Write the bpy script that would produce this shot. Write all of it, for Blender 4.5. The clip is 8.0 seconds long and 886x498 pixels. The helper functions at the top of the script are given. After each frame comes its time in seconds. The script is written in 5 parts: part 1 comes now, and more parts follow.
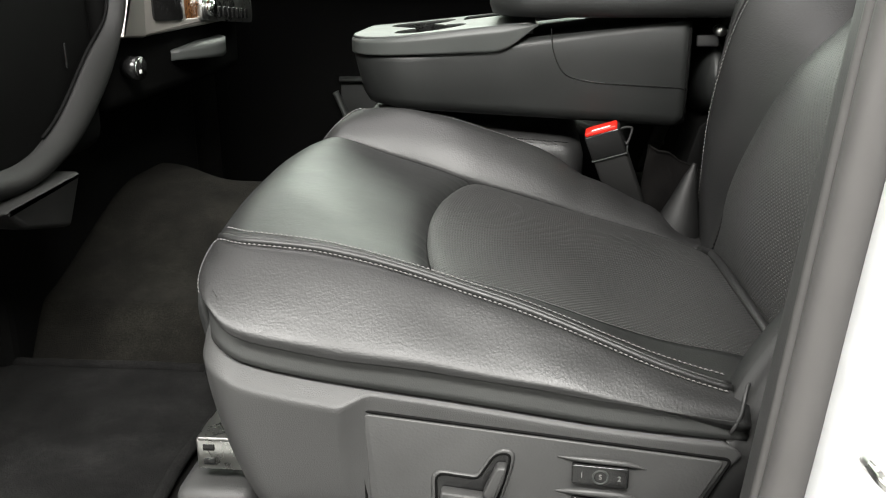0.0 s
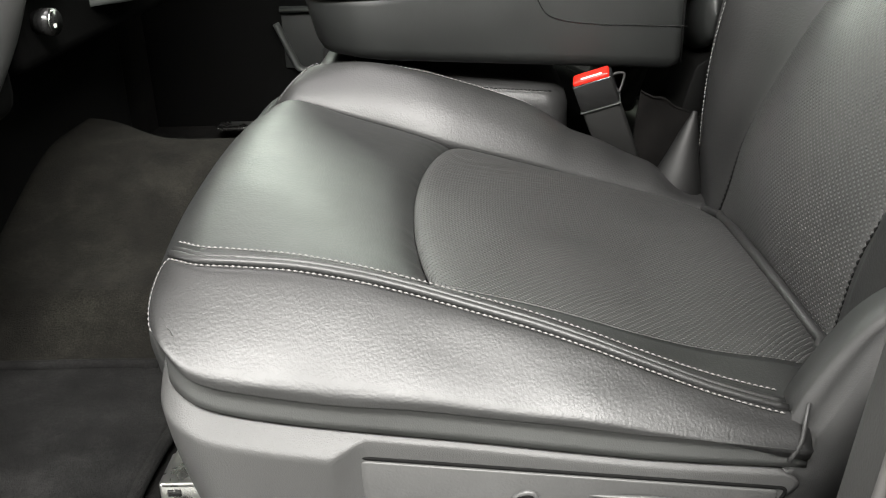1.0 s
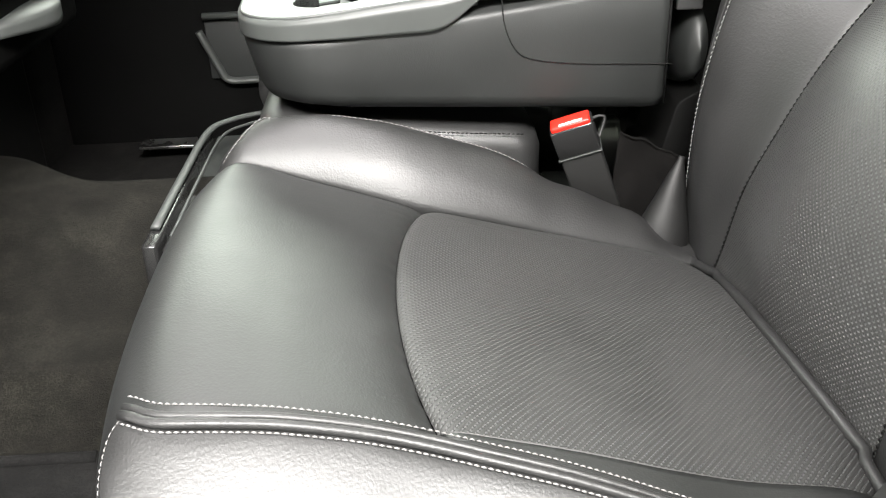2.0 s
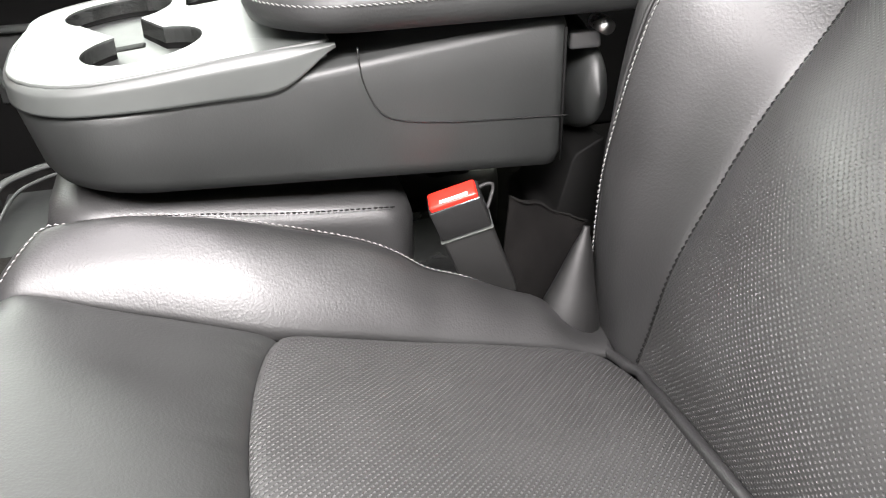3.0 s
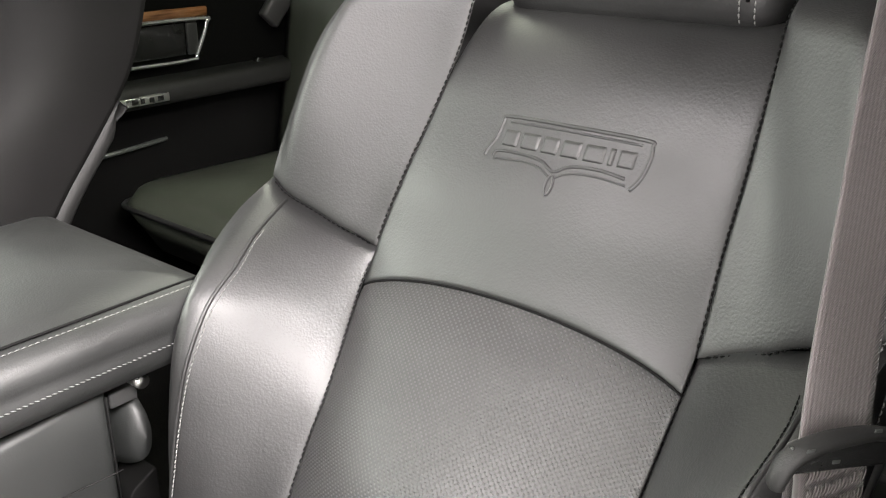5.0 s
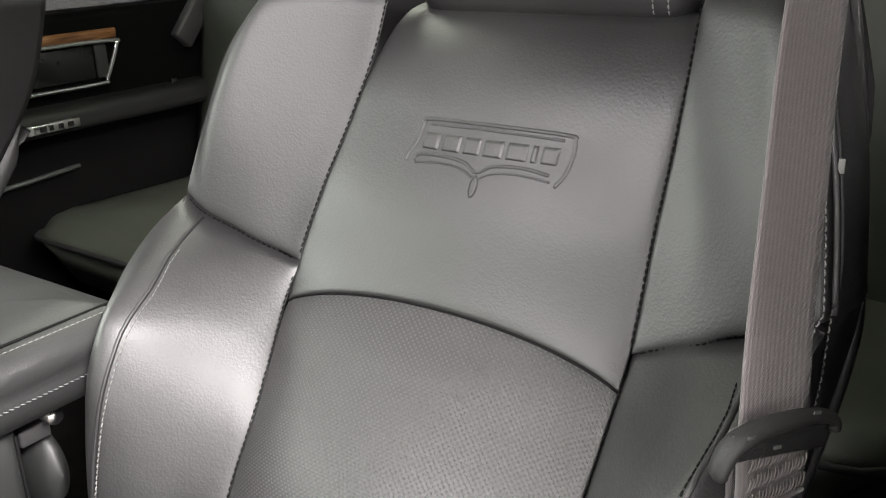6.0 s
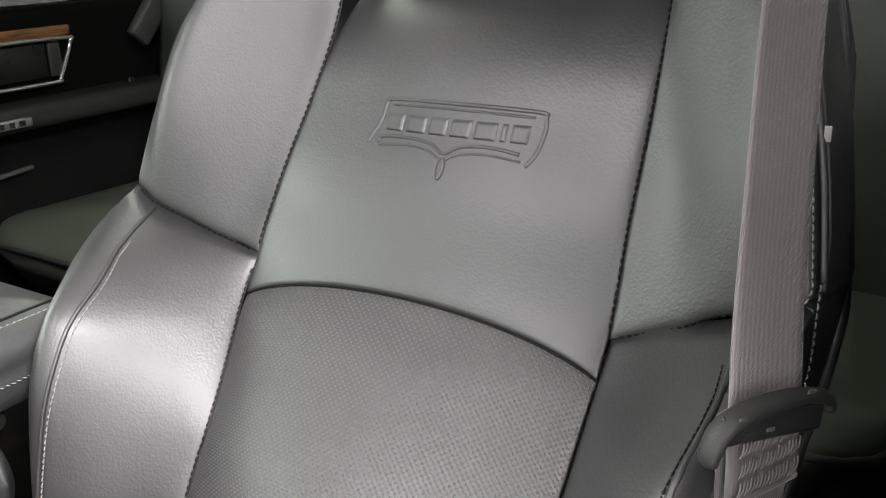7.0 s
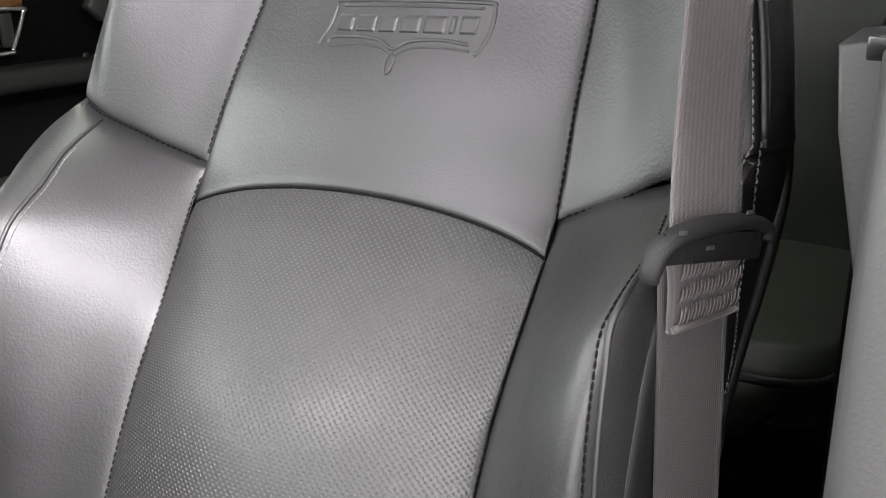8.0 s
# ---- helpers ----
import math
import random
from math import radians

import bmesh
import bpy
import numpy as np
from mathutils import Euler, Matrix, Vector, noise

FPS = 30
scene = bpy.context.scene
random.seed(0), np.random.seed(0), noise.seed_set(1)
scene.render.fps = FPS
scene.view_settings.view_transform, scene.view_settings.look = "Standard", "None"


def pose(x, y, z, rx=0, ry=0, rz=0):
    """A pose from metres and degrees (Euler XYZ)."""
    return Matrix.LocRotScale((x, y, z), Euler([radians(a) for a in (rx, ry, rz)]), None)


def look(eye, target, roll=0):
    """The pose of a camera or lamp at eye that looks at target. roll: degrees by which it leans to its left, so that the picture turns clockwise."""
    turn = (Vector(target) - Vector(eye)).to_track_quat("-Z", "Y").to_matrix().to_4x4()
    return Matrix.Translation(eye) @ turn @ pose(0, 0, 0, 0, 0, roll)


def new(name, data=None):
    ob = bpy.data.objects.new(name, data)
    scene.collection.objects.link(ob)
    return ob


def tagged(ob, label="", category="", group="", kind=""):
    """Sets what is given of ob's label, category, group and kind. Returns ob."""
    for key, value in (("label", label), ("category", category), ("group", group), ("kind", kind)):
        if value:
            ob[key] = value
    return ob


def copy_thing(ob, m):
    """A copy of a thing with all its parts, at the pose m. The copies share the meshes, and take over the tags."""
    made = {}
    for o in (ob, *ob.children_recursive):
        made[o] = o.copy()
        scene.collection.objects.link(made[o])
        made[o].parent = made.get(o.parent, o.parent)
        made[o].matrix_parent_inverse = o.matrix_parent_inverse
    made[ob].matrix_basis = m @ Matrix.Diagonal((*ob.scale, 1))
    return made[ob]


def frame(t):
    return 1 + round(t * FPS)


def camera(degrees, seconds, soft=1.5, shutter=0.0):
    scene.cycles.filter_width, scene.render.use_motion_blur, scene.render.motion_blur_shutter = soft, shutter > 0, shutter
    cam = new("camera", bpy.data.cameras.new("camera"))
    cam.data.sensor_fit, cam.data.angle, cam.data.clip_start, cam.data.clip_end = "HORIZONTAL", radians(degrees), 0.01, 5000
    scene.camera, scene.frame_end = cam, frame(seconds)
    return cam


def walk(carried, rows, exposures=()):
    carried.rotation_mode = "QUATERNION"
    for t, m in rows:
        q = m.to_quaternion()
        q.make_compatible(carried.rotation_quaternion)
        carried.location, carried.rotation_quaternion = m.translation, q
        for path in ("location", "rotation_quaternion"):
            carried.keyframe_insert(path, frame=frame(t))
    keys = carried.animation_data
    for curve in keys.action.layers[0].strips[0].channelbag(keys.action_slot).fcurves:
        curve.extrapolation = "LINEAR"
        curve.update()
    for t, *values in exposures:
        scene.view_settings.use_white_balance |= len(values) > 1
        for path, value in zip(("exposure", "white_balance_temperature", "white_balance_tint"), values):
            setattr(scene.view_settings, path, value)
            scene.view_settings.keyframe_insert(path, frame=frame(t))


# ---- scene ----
cam = camera(52.6, 8.0, soft=1.1)
PATH = [
    (0, (0.215, 0.033, 1.355), (0.029, 1.927, 0.737), -0.3),
    (0.5, (0.193, 0.111, 1.352), (0.085, 1.968, 0.618), -0.7),
    (1, (0.166, 0.168, 1.382), (0.106, 1.997, 0.575), -1.8),
    (1.2, (0.159, 0.196, 1.391), (0.113, 2.018, 0.569), -2.1),
    (2.3, (0.114, 0.354, 1.447), (0.304, 2.131, 0.55), -1.7),
    (2.5, (0.123, 0.4, 1.45), (0.372, 2.161, 0.536), -1.7),
    (3, (0.135, 0.522, 1.46), (0.563, 2.228, 0.508), -1.2),
    (3.5, (0.154, 0.571, 1.532), (0.763, 2.204, 0.55), -2.3),
    (4, (0.124, 0.575, 1.612), (1.045, 2.07, 0.653), -2.4),
    (4.5, (0.1, 0.569, 1.654), (1.348, 1.897, 0.829), -0.9),
    (5, (0.084, 0.558, 1.662), (1.521, 1.741, 0.932), -0.2),
    (6.5, (0.116, 0.572, 1.633), (1.672, 1.622, 0.941), -2.0),
    (7, (0.125, 0.579, 1.618), (1.707, 1.596, 0.937), -1.8),
    (7.5, (0.107, 0.569, 1.581), (1.724, 1.543, 0.921), -1.3),
    (8, (0.103, 0.557, 1.527), (1.745, 1.512, 0.899), -1.0),
]
walk(cam, [(t, look(eye, target, roll)) for t, eye, target, roll in PATH],
     exposures=[(0.0, -0.76, 6550, 4.5), (1.0, -0.26, 6550, 5), (2.5, 0.58, 6500, 8), (3.5, 0.86, 6450, 13), (5.0, 0.80, 6600, 11), (6.5, 0.58, 6450, 11), (8.0, 0.68, 6300, 13)])

# ---------------------------------------------------------------- light
LAMPS = 4.0
world = bpy.data.worlds.new("world")
scene.world = world
world.use_nodes = True
world.node_tree.nodes["Background"].inputs["Color"].default_value = (0.90, 0.95, 1.0, 1)
world.node_tree.nodes["Background"].inputs["Strength"].default_value = 0.05


def area_lamp(name, eye, target, sx, sy, watts, colour=(1, 1, 1)):
    data = bpy.data.lights.new(name, "AREA")
    data.shape, data.size, data.size_y = "RECTANGLE", sx, sy
    data.energy, data.color = watts * LAMPS, colour
    ob = new(name, data)
    ob.matrix_world = look(eye, target)
    return ob


# strip lamp of the hall over the open door
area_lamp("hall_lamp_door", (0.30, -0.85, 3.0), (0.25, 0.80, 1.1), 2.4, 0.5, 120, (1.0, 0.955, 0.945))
# unseen panels added for the light from south, windscreen and far windows
area_lamp("south_fill", (-3.9, -1.9, 1.9), (0.3, 0.8, 1.15), 3.6, 1.2, 58, (1.0, 0.95, 0.95))
area_lamp("windscreen_fill", (-2.4, 1.70, 2.75), (0.3, 0.9, 1.25), 2.2, 1.0, 8, (0.89, 1.0, 0.86))
area_lamp("far_window_fill", (-0.60, 3.7, 2.55), (0.25, 1.0, 1.2), 3.4, 1.3, 49, (0.93, 1.0, 0.91))
# the cab's own dome lamps, out of sight
area_lamp("dome_lamp_rear", (1.0, 1.40, 2.005), (1.0, 1.40, 1.0), 0.40, 0.30, 0.9, (0.94, 1.0, 0.82))
area_lamp("dome_lamp", (-0.04, 1.08, 2.005), (-0.04, 1.08, 1.0), 0.45, 0.34, 2.5, (1.0, 0.94, 0.96))

# ---------------------------------------------------------------- helpers


def pchip(table):
    """A smooth curve through rows of (parameter, value)."""
    xs = np.array([r[0] for r in table], float)
    ys = np.array([r[1] for r in table], float)
    h, d = np.diff(xs), np.diff(ys) / np.diff(xs)
    m = np.zeros(len(xs))
    m[0], m[-1] = d[0], d[-1]
    for i in range(1, len(xs) - 1):
        if d[i - 1] * d[i] > 0:
            a, b = 2 * h[i] + h[i - 1], h[i] + 2 * h[i - 1]
            m[i] = (a + b) / (a / d[i - 1] + b / d[i])

    def f(x):
        x = min(max(x, xs[0]), xs[-1])
        i = min(max(int(np.searchsorted(xs, x)) - 1, 0), len(xs) - 2)
        t = (x - xs[i]) / h[i]
        return float((1 + 2 * t) * (1 - t) ** 2 * ys[i] + t * (1 - t) ** 2 * h[i] * m[i]
                     + t * t * (3 - 2 * t) * ys[i + 1] + t * t * (t - 1) * h[i] * m[i + 1])
    return f


def cubic(points, t):
    """A point at t in 0..1 on a smooth line through the points."""
    n = len(points) - 1
    i = min(int(t * n), n - 1)
    f = t * n - i
    p = [Vector(points[min(max(k, 0), n)]) for k in (i - 1, i, i + 1, i + 2)]
    if i == 0:
        p[0] = 2 * p[1] - p[2]
    if i == n - 1:
        p[3] = 2 * p[2] - p[1]
    return 0.5 * (2 * p[1] + (p[2] - p[0]) * f + (2 * p[0] - 5 * p[1] + 4 * p[2] - p[3]) * f * f
                  + (3 * p[1] - p[0] - 3 * p[2] + p[3]) * f ** 3)


def line(points, n):
    return [cubic(points, k / n) for k in range(n + 1)]


def smooth(a, b, x):
    t = min(max((x - a) / (b - a), 0.0), 1.0)
    return t * t * (3 - 2 * t)


PLACE = Matrix()


def part(name, bm, material, parent=None, label="", soft=True):
    """One mesh object, built in the frame PLACE of the thing that is being made."""
    data = bpy.data.meshes.new(name)
    bm.transform(PLACE)
    bmesh.ops.recalc_face_normals(bm, faces=bm.faces)
    bm.to_mesh(data)
    bm.free()
    if soft:
        for p in data.polygons:
            p.use_smooth = True
    for m in (material if isinstance(material, (list, tuple)) else [material]):
        data.materials.append(m)
    ob = new(name, data)
    if parent:
        ob.parent = parent
        ob.matrix_parent_inverse = parent.matrix_world.inverted()
    if label:
        ob["label"] = label
    return ob


def thing(name, place, label, category, group="", kind=""):
    ob = new(name)
    ob.empty_display_size = 0.05
    ob.matrix_world = Matrix.Translation(PLACE @ Vector(place))
    bpy.context.view_layer.update()
    return tagged(ob, label, category, group, kind)


def sheet(fn, nu, nv, thick=0.0, bm=None, inside=None):
    """A surface fn(u, v), u and v in 0..1, with an inner skin thick metres behind it. Its UV map is in metres."""
    bm = bm or bmesh.new()
    layer = bm.loops.layers.uv.verify()
    p = [[Vector(fn(i / nu, j / nv)) for j in range(nv + 1)] for i in range(nu + 1)]
    ulen, vlen = [0.0], [0.0]
    for i in range(nu):
        ulen.append(ulen[-1] + (p[i + 1][nv // 2] - p[i][nv // 2]).length)
    for j in range(nv):
        vlen.append(vlen[-1] + (p[nu // 2][j + 1] - p[nu // 2][j]).length)
    top = [[bm.verts.new(c) for c in row] for row in p]
    made = []
    for i in range(nu):
        for j in range(nv):
            f = bm.faces.new((top[i][j], top[i + 1][j], top[i + 1][j + 1], top[i][j + 1]))
            for loop, (a, b) in zip(f.loops, ((i, j), (i + 1, j), (i + 1, j + 1), (i, j + 1))):
                loop[layer].uv = (ulen[a], vlen[b])
            made.append(f)
    if thick:
        if inside:
            # the inner skin lies towards this point
            turn = 0.0
            for i in range(0, nu, max(nu // 6, 1)):
                for j in range(0, nv, max(nv // 6, 1)):
                    turn += (p[i + 1][j] - p[i][j]).cross(p[i][j + 1] - p[i][j]).dot(p[i][j] - Vector(inside))
            thick = thick if turn > 0 else -thick
        low = []
        for i in range(nu + 1):
            row = []
            for j in range(nv + 1):
                du = p[min(i + 1, nu)][j] - p[max(i - 1, 0)][j]
                dv = p[i][min(j + 1, nv)] - p[i][max(j - 1, 0)]
                n = du.cross(dv)
                n = n.normalized() if n.length > 1e-12 else Vector((0, 0, 1))
                row.append(bm.verts.new(p[i][j] - n * thick))
            low.append(row)
        for i in range(nu):
            for j in range(nv):
                bm.faces.new((low[i][j], low[i][j + 1], low[i + 1][j + 1], low[i + 1][j]))
        for i in range(nu):
            bm.faces.new((top[i + 1][0], top[i][0], low[i][0], low[i + 1][0]))
            bm.faces.new((top[i][nv], top[i + 1][nv], low[i + 1][nv], low[i][nv]))
        for j in range(nv):
            bm.faces.new((top[0][j], top[0][j + 1], low[0][j + 1], low[0][j]))
            bm.faces.new((top[nu][j + 1], top[nu][j], low[nu][j], low[nu][j + 1]))
    return bm


def tube(points, r, segs=10, closed=False, bm=None, flat=1.0, up=(0, 0, 1)):
    """A round rod along points; flat squeezes it along its second axis."""
    bm = bm or bmesh.new()
    pts = [Vector(p) for p in points]
    n = len(pts)
    rings = []
    side = None
    for k in range(n):
        a = pts[(k - 1) % n] if closed or k > 0 else pts[0]
        b = pts[(k + 1) % n] if closed or k < n - 1 else pts[-1]
        d = (b - a).normalized()
        if side is None:
            side = d.cross(Vector(up))
            if side.length < 1e-3:
                side = d.cross(Vector((1, 0, 0)))
        side = (side - d * side.dot(d)).normalized()
        other = d.cross(side)
        rr = r[k] if isinstance(r, (list, tuple)) else r
        rings.append([bm.verts.new(pts[k] + rr * (math.cos(q) * side + flat * math.sin(q) * other))
                      for q in (2 * math.pi * s / segs for s in range(segs))])
    for k in range(n if closed else n - 1):
        a, b = rings[k], rings[(k + 1) % n]
        for s in range(segs):
            bm.faces.new((a[s], a[(s + 1) % segs], b[(s + 1) % segs], b[s]))
    if not closed:
        bm.faces.new(rings[0][::-1])
        bm.faces.new(rings[-1])
    return bm


def eased(fn, both=False):
    """The same surface with its mesh lines drawn together towards the sewn edges."""
    def e(t):
        return t - 0.88 * math.sin(2 * math.pi * t) / (2 * math.pi)
    return lambda u, v: fn(e(u) if both else u, e(v))


def stitches(points, gap, long, r, lift=0.0006, normal=(0, 0, 1), bm=None, slant=0.0):
    """A row of short threads along a line."""
    bm = bm or bmesh.new()
    pts = [Vector(p) for p in points]
    run = [0.0]
    for a, b in zip(pts, pts[1:]):
        run.append(run[-1] + (b - a).length)
    s = gap / 2
    nrm = Vector(normal).normalized()
    while s + long < run[-1]:
        ends = []
        for q in (s, s + long / 2, s + long):
            i = min(max(int(np.searchsorted(run, q)) - 1, 0), len(pts) - 2)
            ends.append(pts[i].lerp(pts[i + 1], (q - run[i]) / (run[i + 1] - run[i])))
        d = (ends[2] - ends[0]).normalized()
        across = d.cross(nrm).normalized()
        ring = []
        for e, h, w, k in ((ends[0], 0.1, 0.5, -1), (ends[1], 1.0, 1.0, 0), (ends[2], 0.1, 0.5, 1)):
            c = e + nrm * (lift + r * 0.5 * (h - 0.5)) + across * slant * k * long / 2
            ring.append([bm.verts.new(c + across * r * w), bm.verts.new(c + nrm * r * h), bm.verts.new(c - across * r * w), bm.verts.new(c - nrm * r)])
        for a, b in zip(ring, ring[1:]):
            for k in range(4):
                bm.faces.new((a[k], a[(k + 1) % 4], b[(k + 1) % 4], b[k]))
        bm.faces.new(ring[0][::-1])
        bm.faces.new(ring[-1])
        s += gap
    return bm


def block(x0, x1, y0, y1, z0, z1, bevel=0.004, segs=2, bm=None):
    """A box with rounded edges."""
    b = bmesh.new()
    bmesh.ops.create_cube(b, size=1)
    for v in b.verts:
        v.co = Vector(((x0 + x1) / 2 + v.co.x * (x1 - x0), (y0 + y1) / 2 + v.co.y * (y1 - y0), (z0 + z1) / 2 + v.co.z * (z1 - z0)))
    if bevel:
        bmesh.ops.bevel(b, geom=b.edges[:], offset=bevel, segments=segs, profile=0.5, affect="EDGES")
    if bm is None:
        return b
    data = bpy.data.meshes.new("t")
    b.to_mesh(data)
    b.free()
    bm.from_mesh(data)
    bpy.data.meshes.remove(data)
    return bm


def prism(outline, depth, axis="y", at=0.0, bevel=0.0, segs=2):
    """A plate with the given outline in the two other axes, from at to at + depth along the axis."""
    bm = bmesh.new()
    order = {"y": lambda a, b, c: (a, c, b), "x": lambda a, b, c: (c, a, b), "z": lambda a, b, c: (a, b, c)}[axis]
    lo = [bm.verts.new(order(a, b, at)) for a, b in outline]
    hi = [bm.verts.new(order(a, b, at + depth)) for a, b in outline]
    bm.faces.new(lo)
    bm.faces.new(hi[::-1])
    n = len(lo)
    for k in range(n):
        bm.faces.new((lo[k], lo[(k + 1) % n], hi[(k + 1) % n], hi[k]))
    bmesh.ops.recalc_face_normals(bm, faces=bm.faces)
    if bevel:
        rim = [e for e in bm.edges if (e.verts[0] in lo) == (e.verts[1] in lo)]
        bmesh.ops.bevel(bm, geom=rim, offset=bevel, segments=segs, profile=0.5, affect="EDGES")
    return bm


def round_outline(points, r, segs=5):
    """A closed outline with its corners rounded by r (one number, or one for each corner)."""
    out = []
    n = len(points)
    for k in range(n):
        p, a, b = Vector(points[k]), Vector(points[k - 1]), Vector(points[(k + 1) % n])
        rr = r[k] if isinstance(r, (list, tuple)) else r
        da, db = (a - p), (b - p)
        la, lb = min(rr, da.length * 0.49), min(rr, db.length * 0.49)
        s, e = p + da.normalized() * la, p + db.normalized() * lb
        for i in range(segs + 1):
            t = i / segs
            out.append(tuple((1 - t) ** 2 * s + 2 * t * (1 - t) * p + t * t * e))
    return out


def moved(bm, m):
    bmesh.ops.transform(bm, matrix=m, verts=bm.verts)
    return bm


def rings(outlines, cap=True):
    """Loft through closed outlines, each a list of 3D points of equal length."""
    bm = bmesh.new()
    layers = [[bm.verts.new(p) for p in o] for o in outlines]
    n = len(layers[0])
    for a, b in zip(layers, layers[1:]):
        for k in range(n):
            bm.faces.new((a[k], a[(k + 1) % n], b[(k + 1) % n], b[k]))
    if cap:
        bm.faces.new(layers[0][::-1])
        bm.faces.new(layers[-1])
    return bm


# ---------------------------------------------------------------- materials


def shader(name, colour, rough, metal=0.0, coat=0.0, sheen=0.0):
    m = bpy.data.materials.new(name)
    m.use_nodes = True
    b = m.node_tree.nodes["Principled BSDF"]
    b.inputs["Base Color"].default_value = (*colour, 1)
    b.inputs["Roughness"].default_value = rough
    b.inputs["Metallic"].default_value = metal
    b.inputs["Coat Weight"].default_value = coat
    b.inputs["Sheen Weight"].default_value = sheen
    return m, m.node_tree.nodes, m.node_tree.links, b


def noise_node(nodes, links, scale, detail=4, rough=0.6, source="Object"):
    co = nodes.new("ShaderNodeTexCoord")
    n = nodes.new("ShaderNodeTexNoise")
    n.inputs["Scale"].default_value, n.inputs["Detail"].default_value, n.inputs["Roughness"].default_value = scale, detail, rough
    links.new(co.outputs[source], n.inputs["Vector"])
    return n


def ramp(nodes, links, value, stops):
    r = nodes.new("ShaderNodeValToRGB")
    r.color_ramp.elements[0].position, r.color_ramp.elements[0].color = stops[0][0], (*stops[0][1], 1)
    r.color_ramp.elements[1].position, r.color_ramp.elements[1].color = stops[-1][0], (*stops[-1][1], 1)
    for pos, c in stops[1:-1]:
        r.color_ramp.elements.new(pos).color = (*c, 1)
    links.new(value, r.inputs["Fac"])
    return r


def grey(v):
    return (v, v, v)


def tint(c, k):
    return tuple(min(x * k, 1.0) for x in c)


def leather(name, colour, rough=0.40, grain=330, depth=0.30, holes=None):
    """Coated hide: pebbled grain with fine creases, soft wear patches, and staggered punched holes where holes gives
    their pitch (two ways, metres) how far and which way they are drawn out and how pale the painted glint of their rims
    is.
    """
    m, n, l, b = shader(name, colour, rough)
    co = n.new("ShaderNodeTexCoord")
    warp = noise_node(n, l, 90, 2)
    mix = n.new("ShaderNodeMix")
    mix.data_type = "VECTOR"
    mix.inputs["Factor"].default_value = 0.0035
    l.new(co.outputs["Object"], mix.inputs["A"])
    l.new(warp.outputs["Color"], mix.inputs["B"])
    heights = []
    for scale, near, off in ((grain, 0.15, 0.75), (grain * 2.1, 0.2, 0.8)):
        cells = n.new("ShaderNodeTexVoronoi")
        cells.feature = "SMOOTH_F1"
        cells.inputs["Smoothness"].default_value = 0.25
        cells.inputs["Scale"].default_value = scale
        l.new(mix.outputs["Result"], cells.inputs["Vector"])
        pebble = n.new("ShaderNodeMapRange")
        pebble.interpolation_type = "SMOOTHSTEP"
        pebble.inputs["From Min"].default_value, pebble.inputs["From Max"].default_value = near, off
        pebble.inputs["To Min"].default_value, pebble.inputs["To Max"].default_value = 1.0, 0.0
        l.new(cells.outputs["Distance"], pebble.inputs["Value"])
        heights.append(pebble)
    # the grain is worn flatter in places
    where = noise_node(n, l, 17, 3)
    flat = ramp(n, l, where.outputs["Fac"], [(0.3, grey(0.55)), (0.65, grey(1.0))])
    both = n.new("ShaderNodeMath")
    both.operation, both.inputs[1].default_value = "MULTIPLY_ADD", 0.35
    l.new(heights[1].outputs["Result"], both.inputs[0])
    l.new(heights[0].outputs["Result"], both.inputs[2])
    worn = n.new("ShaderNodeMath")
    worn.operation = "MULTIPLY"
    l.new(both.outputs[0], worn.inputs[0])
    l.new(flat.outputs["Color"], worn.inputs[1])
    patch = noise_node(n, l, 9, 5)
    wear = ramp(n, l, patch.outputs["Fac"], [(0.3, tint(colour, 0.82)), (0.7, tint(colour, 1.18))])
    rr = ramp(n, l, patch.outputs["Fac"], [(0.3, grey(rough - 0.05)), (0.7, grey(rough + 0.07))])
    l.new(wear.outputs["Color"], b.inputs["Base Color"])
    l.new(rr.outputs["Color"], b.inputs["Roughness"])
    bump = n.new("ShaderNodeBump")
    bump.inputs["Strength"].default_value = depth
    bump.inputs["Distance"].default_value = 0.0006
    l.new(worn.outputs[0], bump.inputs["Height"])
    creases = noise_node(n, l, 38, 4)
    soft = n.new("ShaderNodeBump")
    soft.inputs["Strength"].default_value = 0.10
    soft.inputs["Distance"].default_value = 0.003
    l.new(creases.outputs["Fac"], soft.inputs["Height"])
    l.new(bump.outputs["Normal"], soft.inputs["Normal"])
    last = soft
    if holes:
        pu, pv, drawn, glint, turn = holes
        uv = n.new("ShaderNodeUVMap")
        spots = []
        for shift in (0.0, 0.5):
            add = n.new("ShaderNodeVectorMath")
            add.operation = "MULTIPLY_ADD"
            add.inputs[1].default_value, add.inputs[2].default_value = (1 / pu, 1 / pv, 0), (shift, shift, 0)
            l.new(uv.outputs["UV"], add.inputs[0])
            frac = n.new("ShaderNodeVectorMath")
            frac.operation = "FRACTION"
            l.new(add.outputs[0], frac.inputs[0])
            turned = n.new("ShaderNodeMapping")
            turned.vector_type = "TEXTURE"
            turned.inputs["Location"].default_value = (0.5, 0.5, 0)
            turned.inputs["Rotation"].default_value = (0, 0, radians(turn))
            turned.inputs["Scale"].default_value = (drawn, 1, 1)
            l.new(frac.outputs[0], turned.inputs["Vector"])
            size = n.new("ShaderNodeVectorMath")
            size.operation = "LENGTH"
            l.new(turned.outputs[0], size.inputs[0])
            spots.append(size)
        low = n.new("ShaderNodeMath")
        low.operation = "MINIMUM"
        l.new(spots[0].outputs["Value"], low.inputs[0])
        l.new(spots[1].outputs["Value"], low.inputs[1])
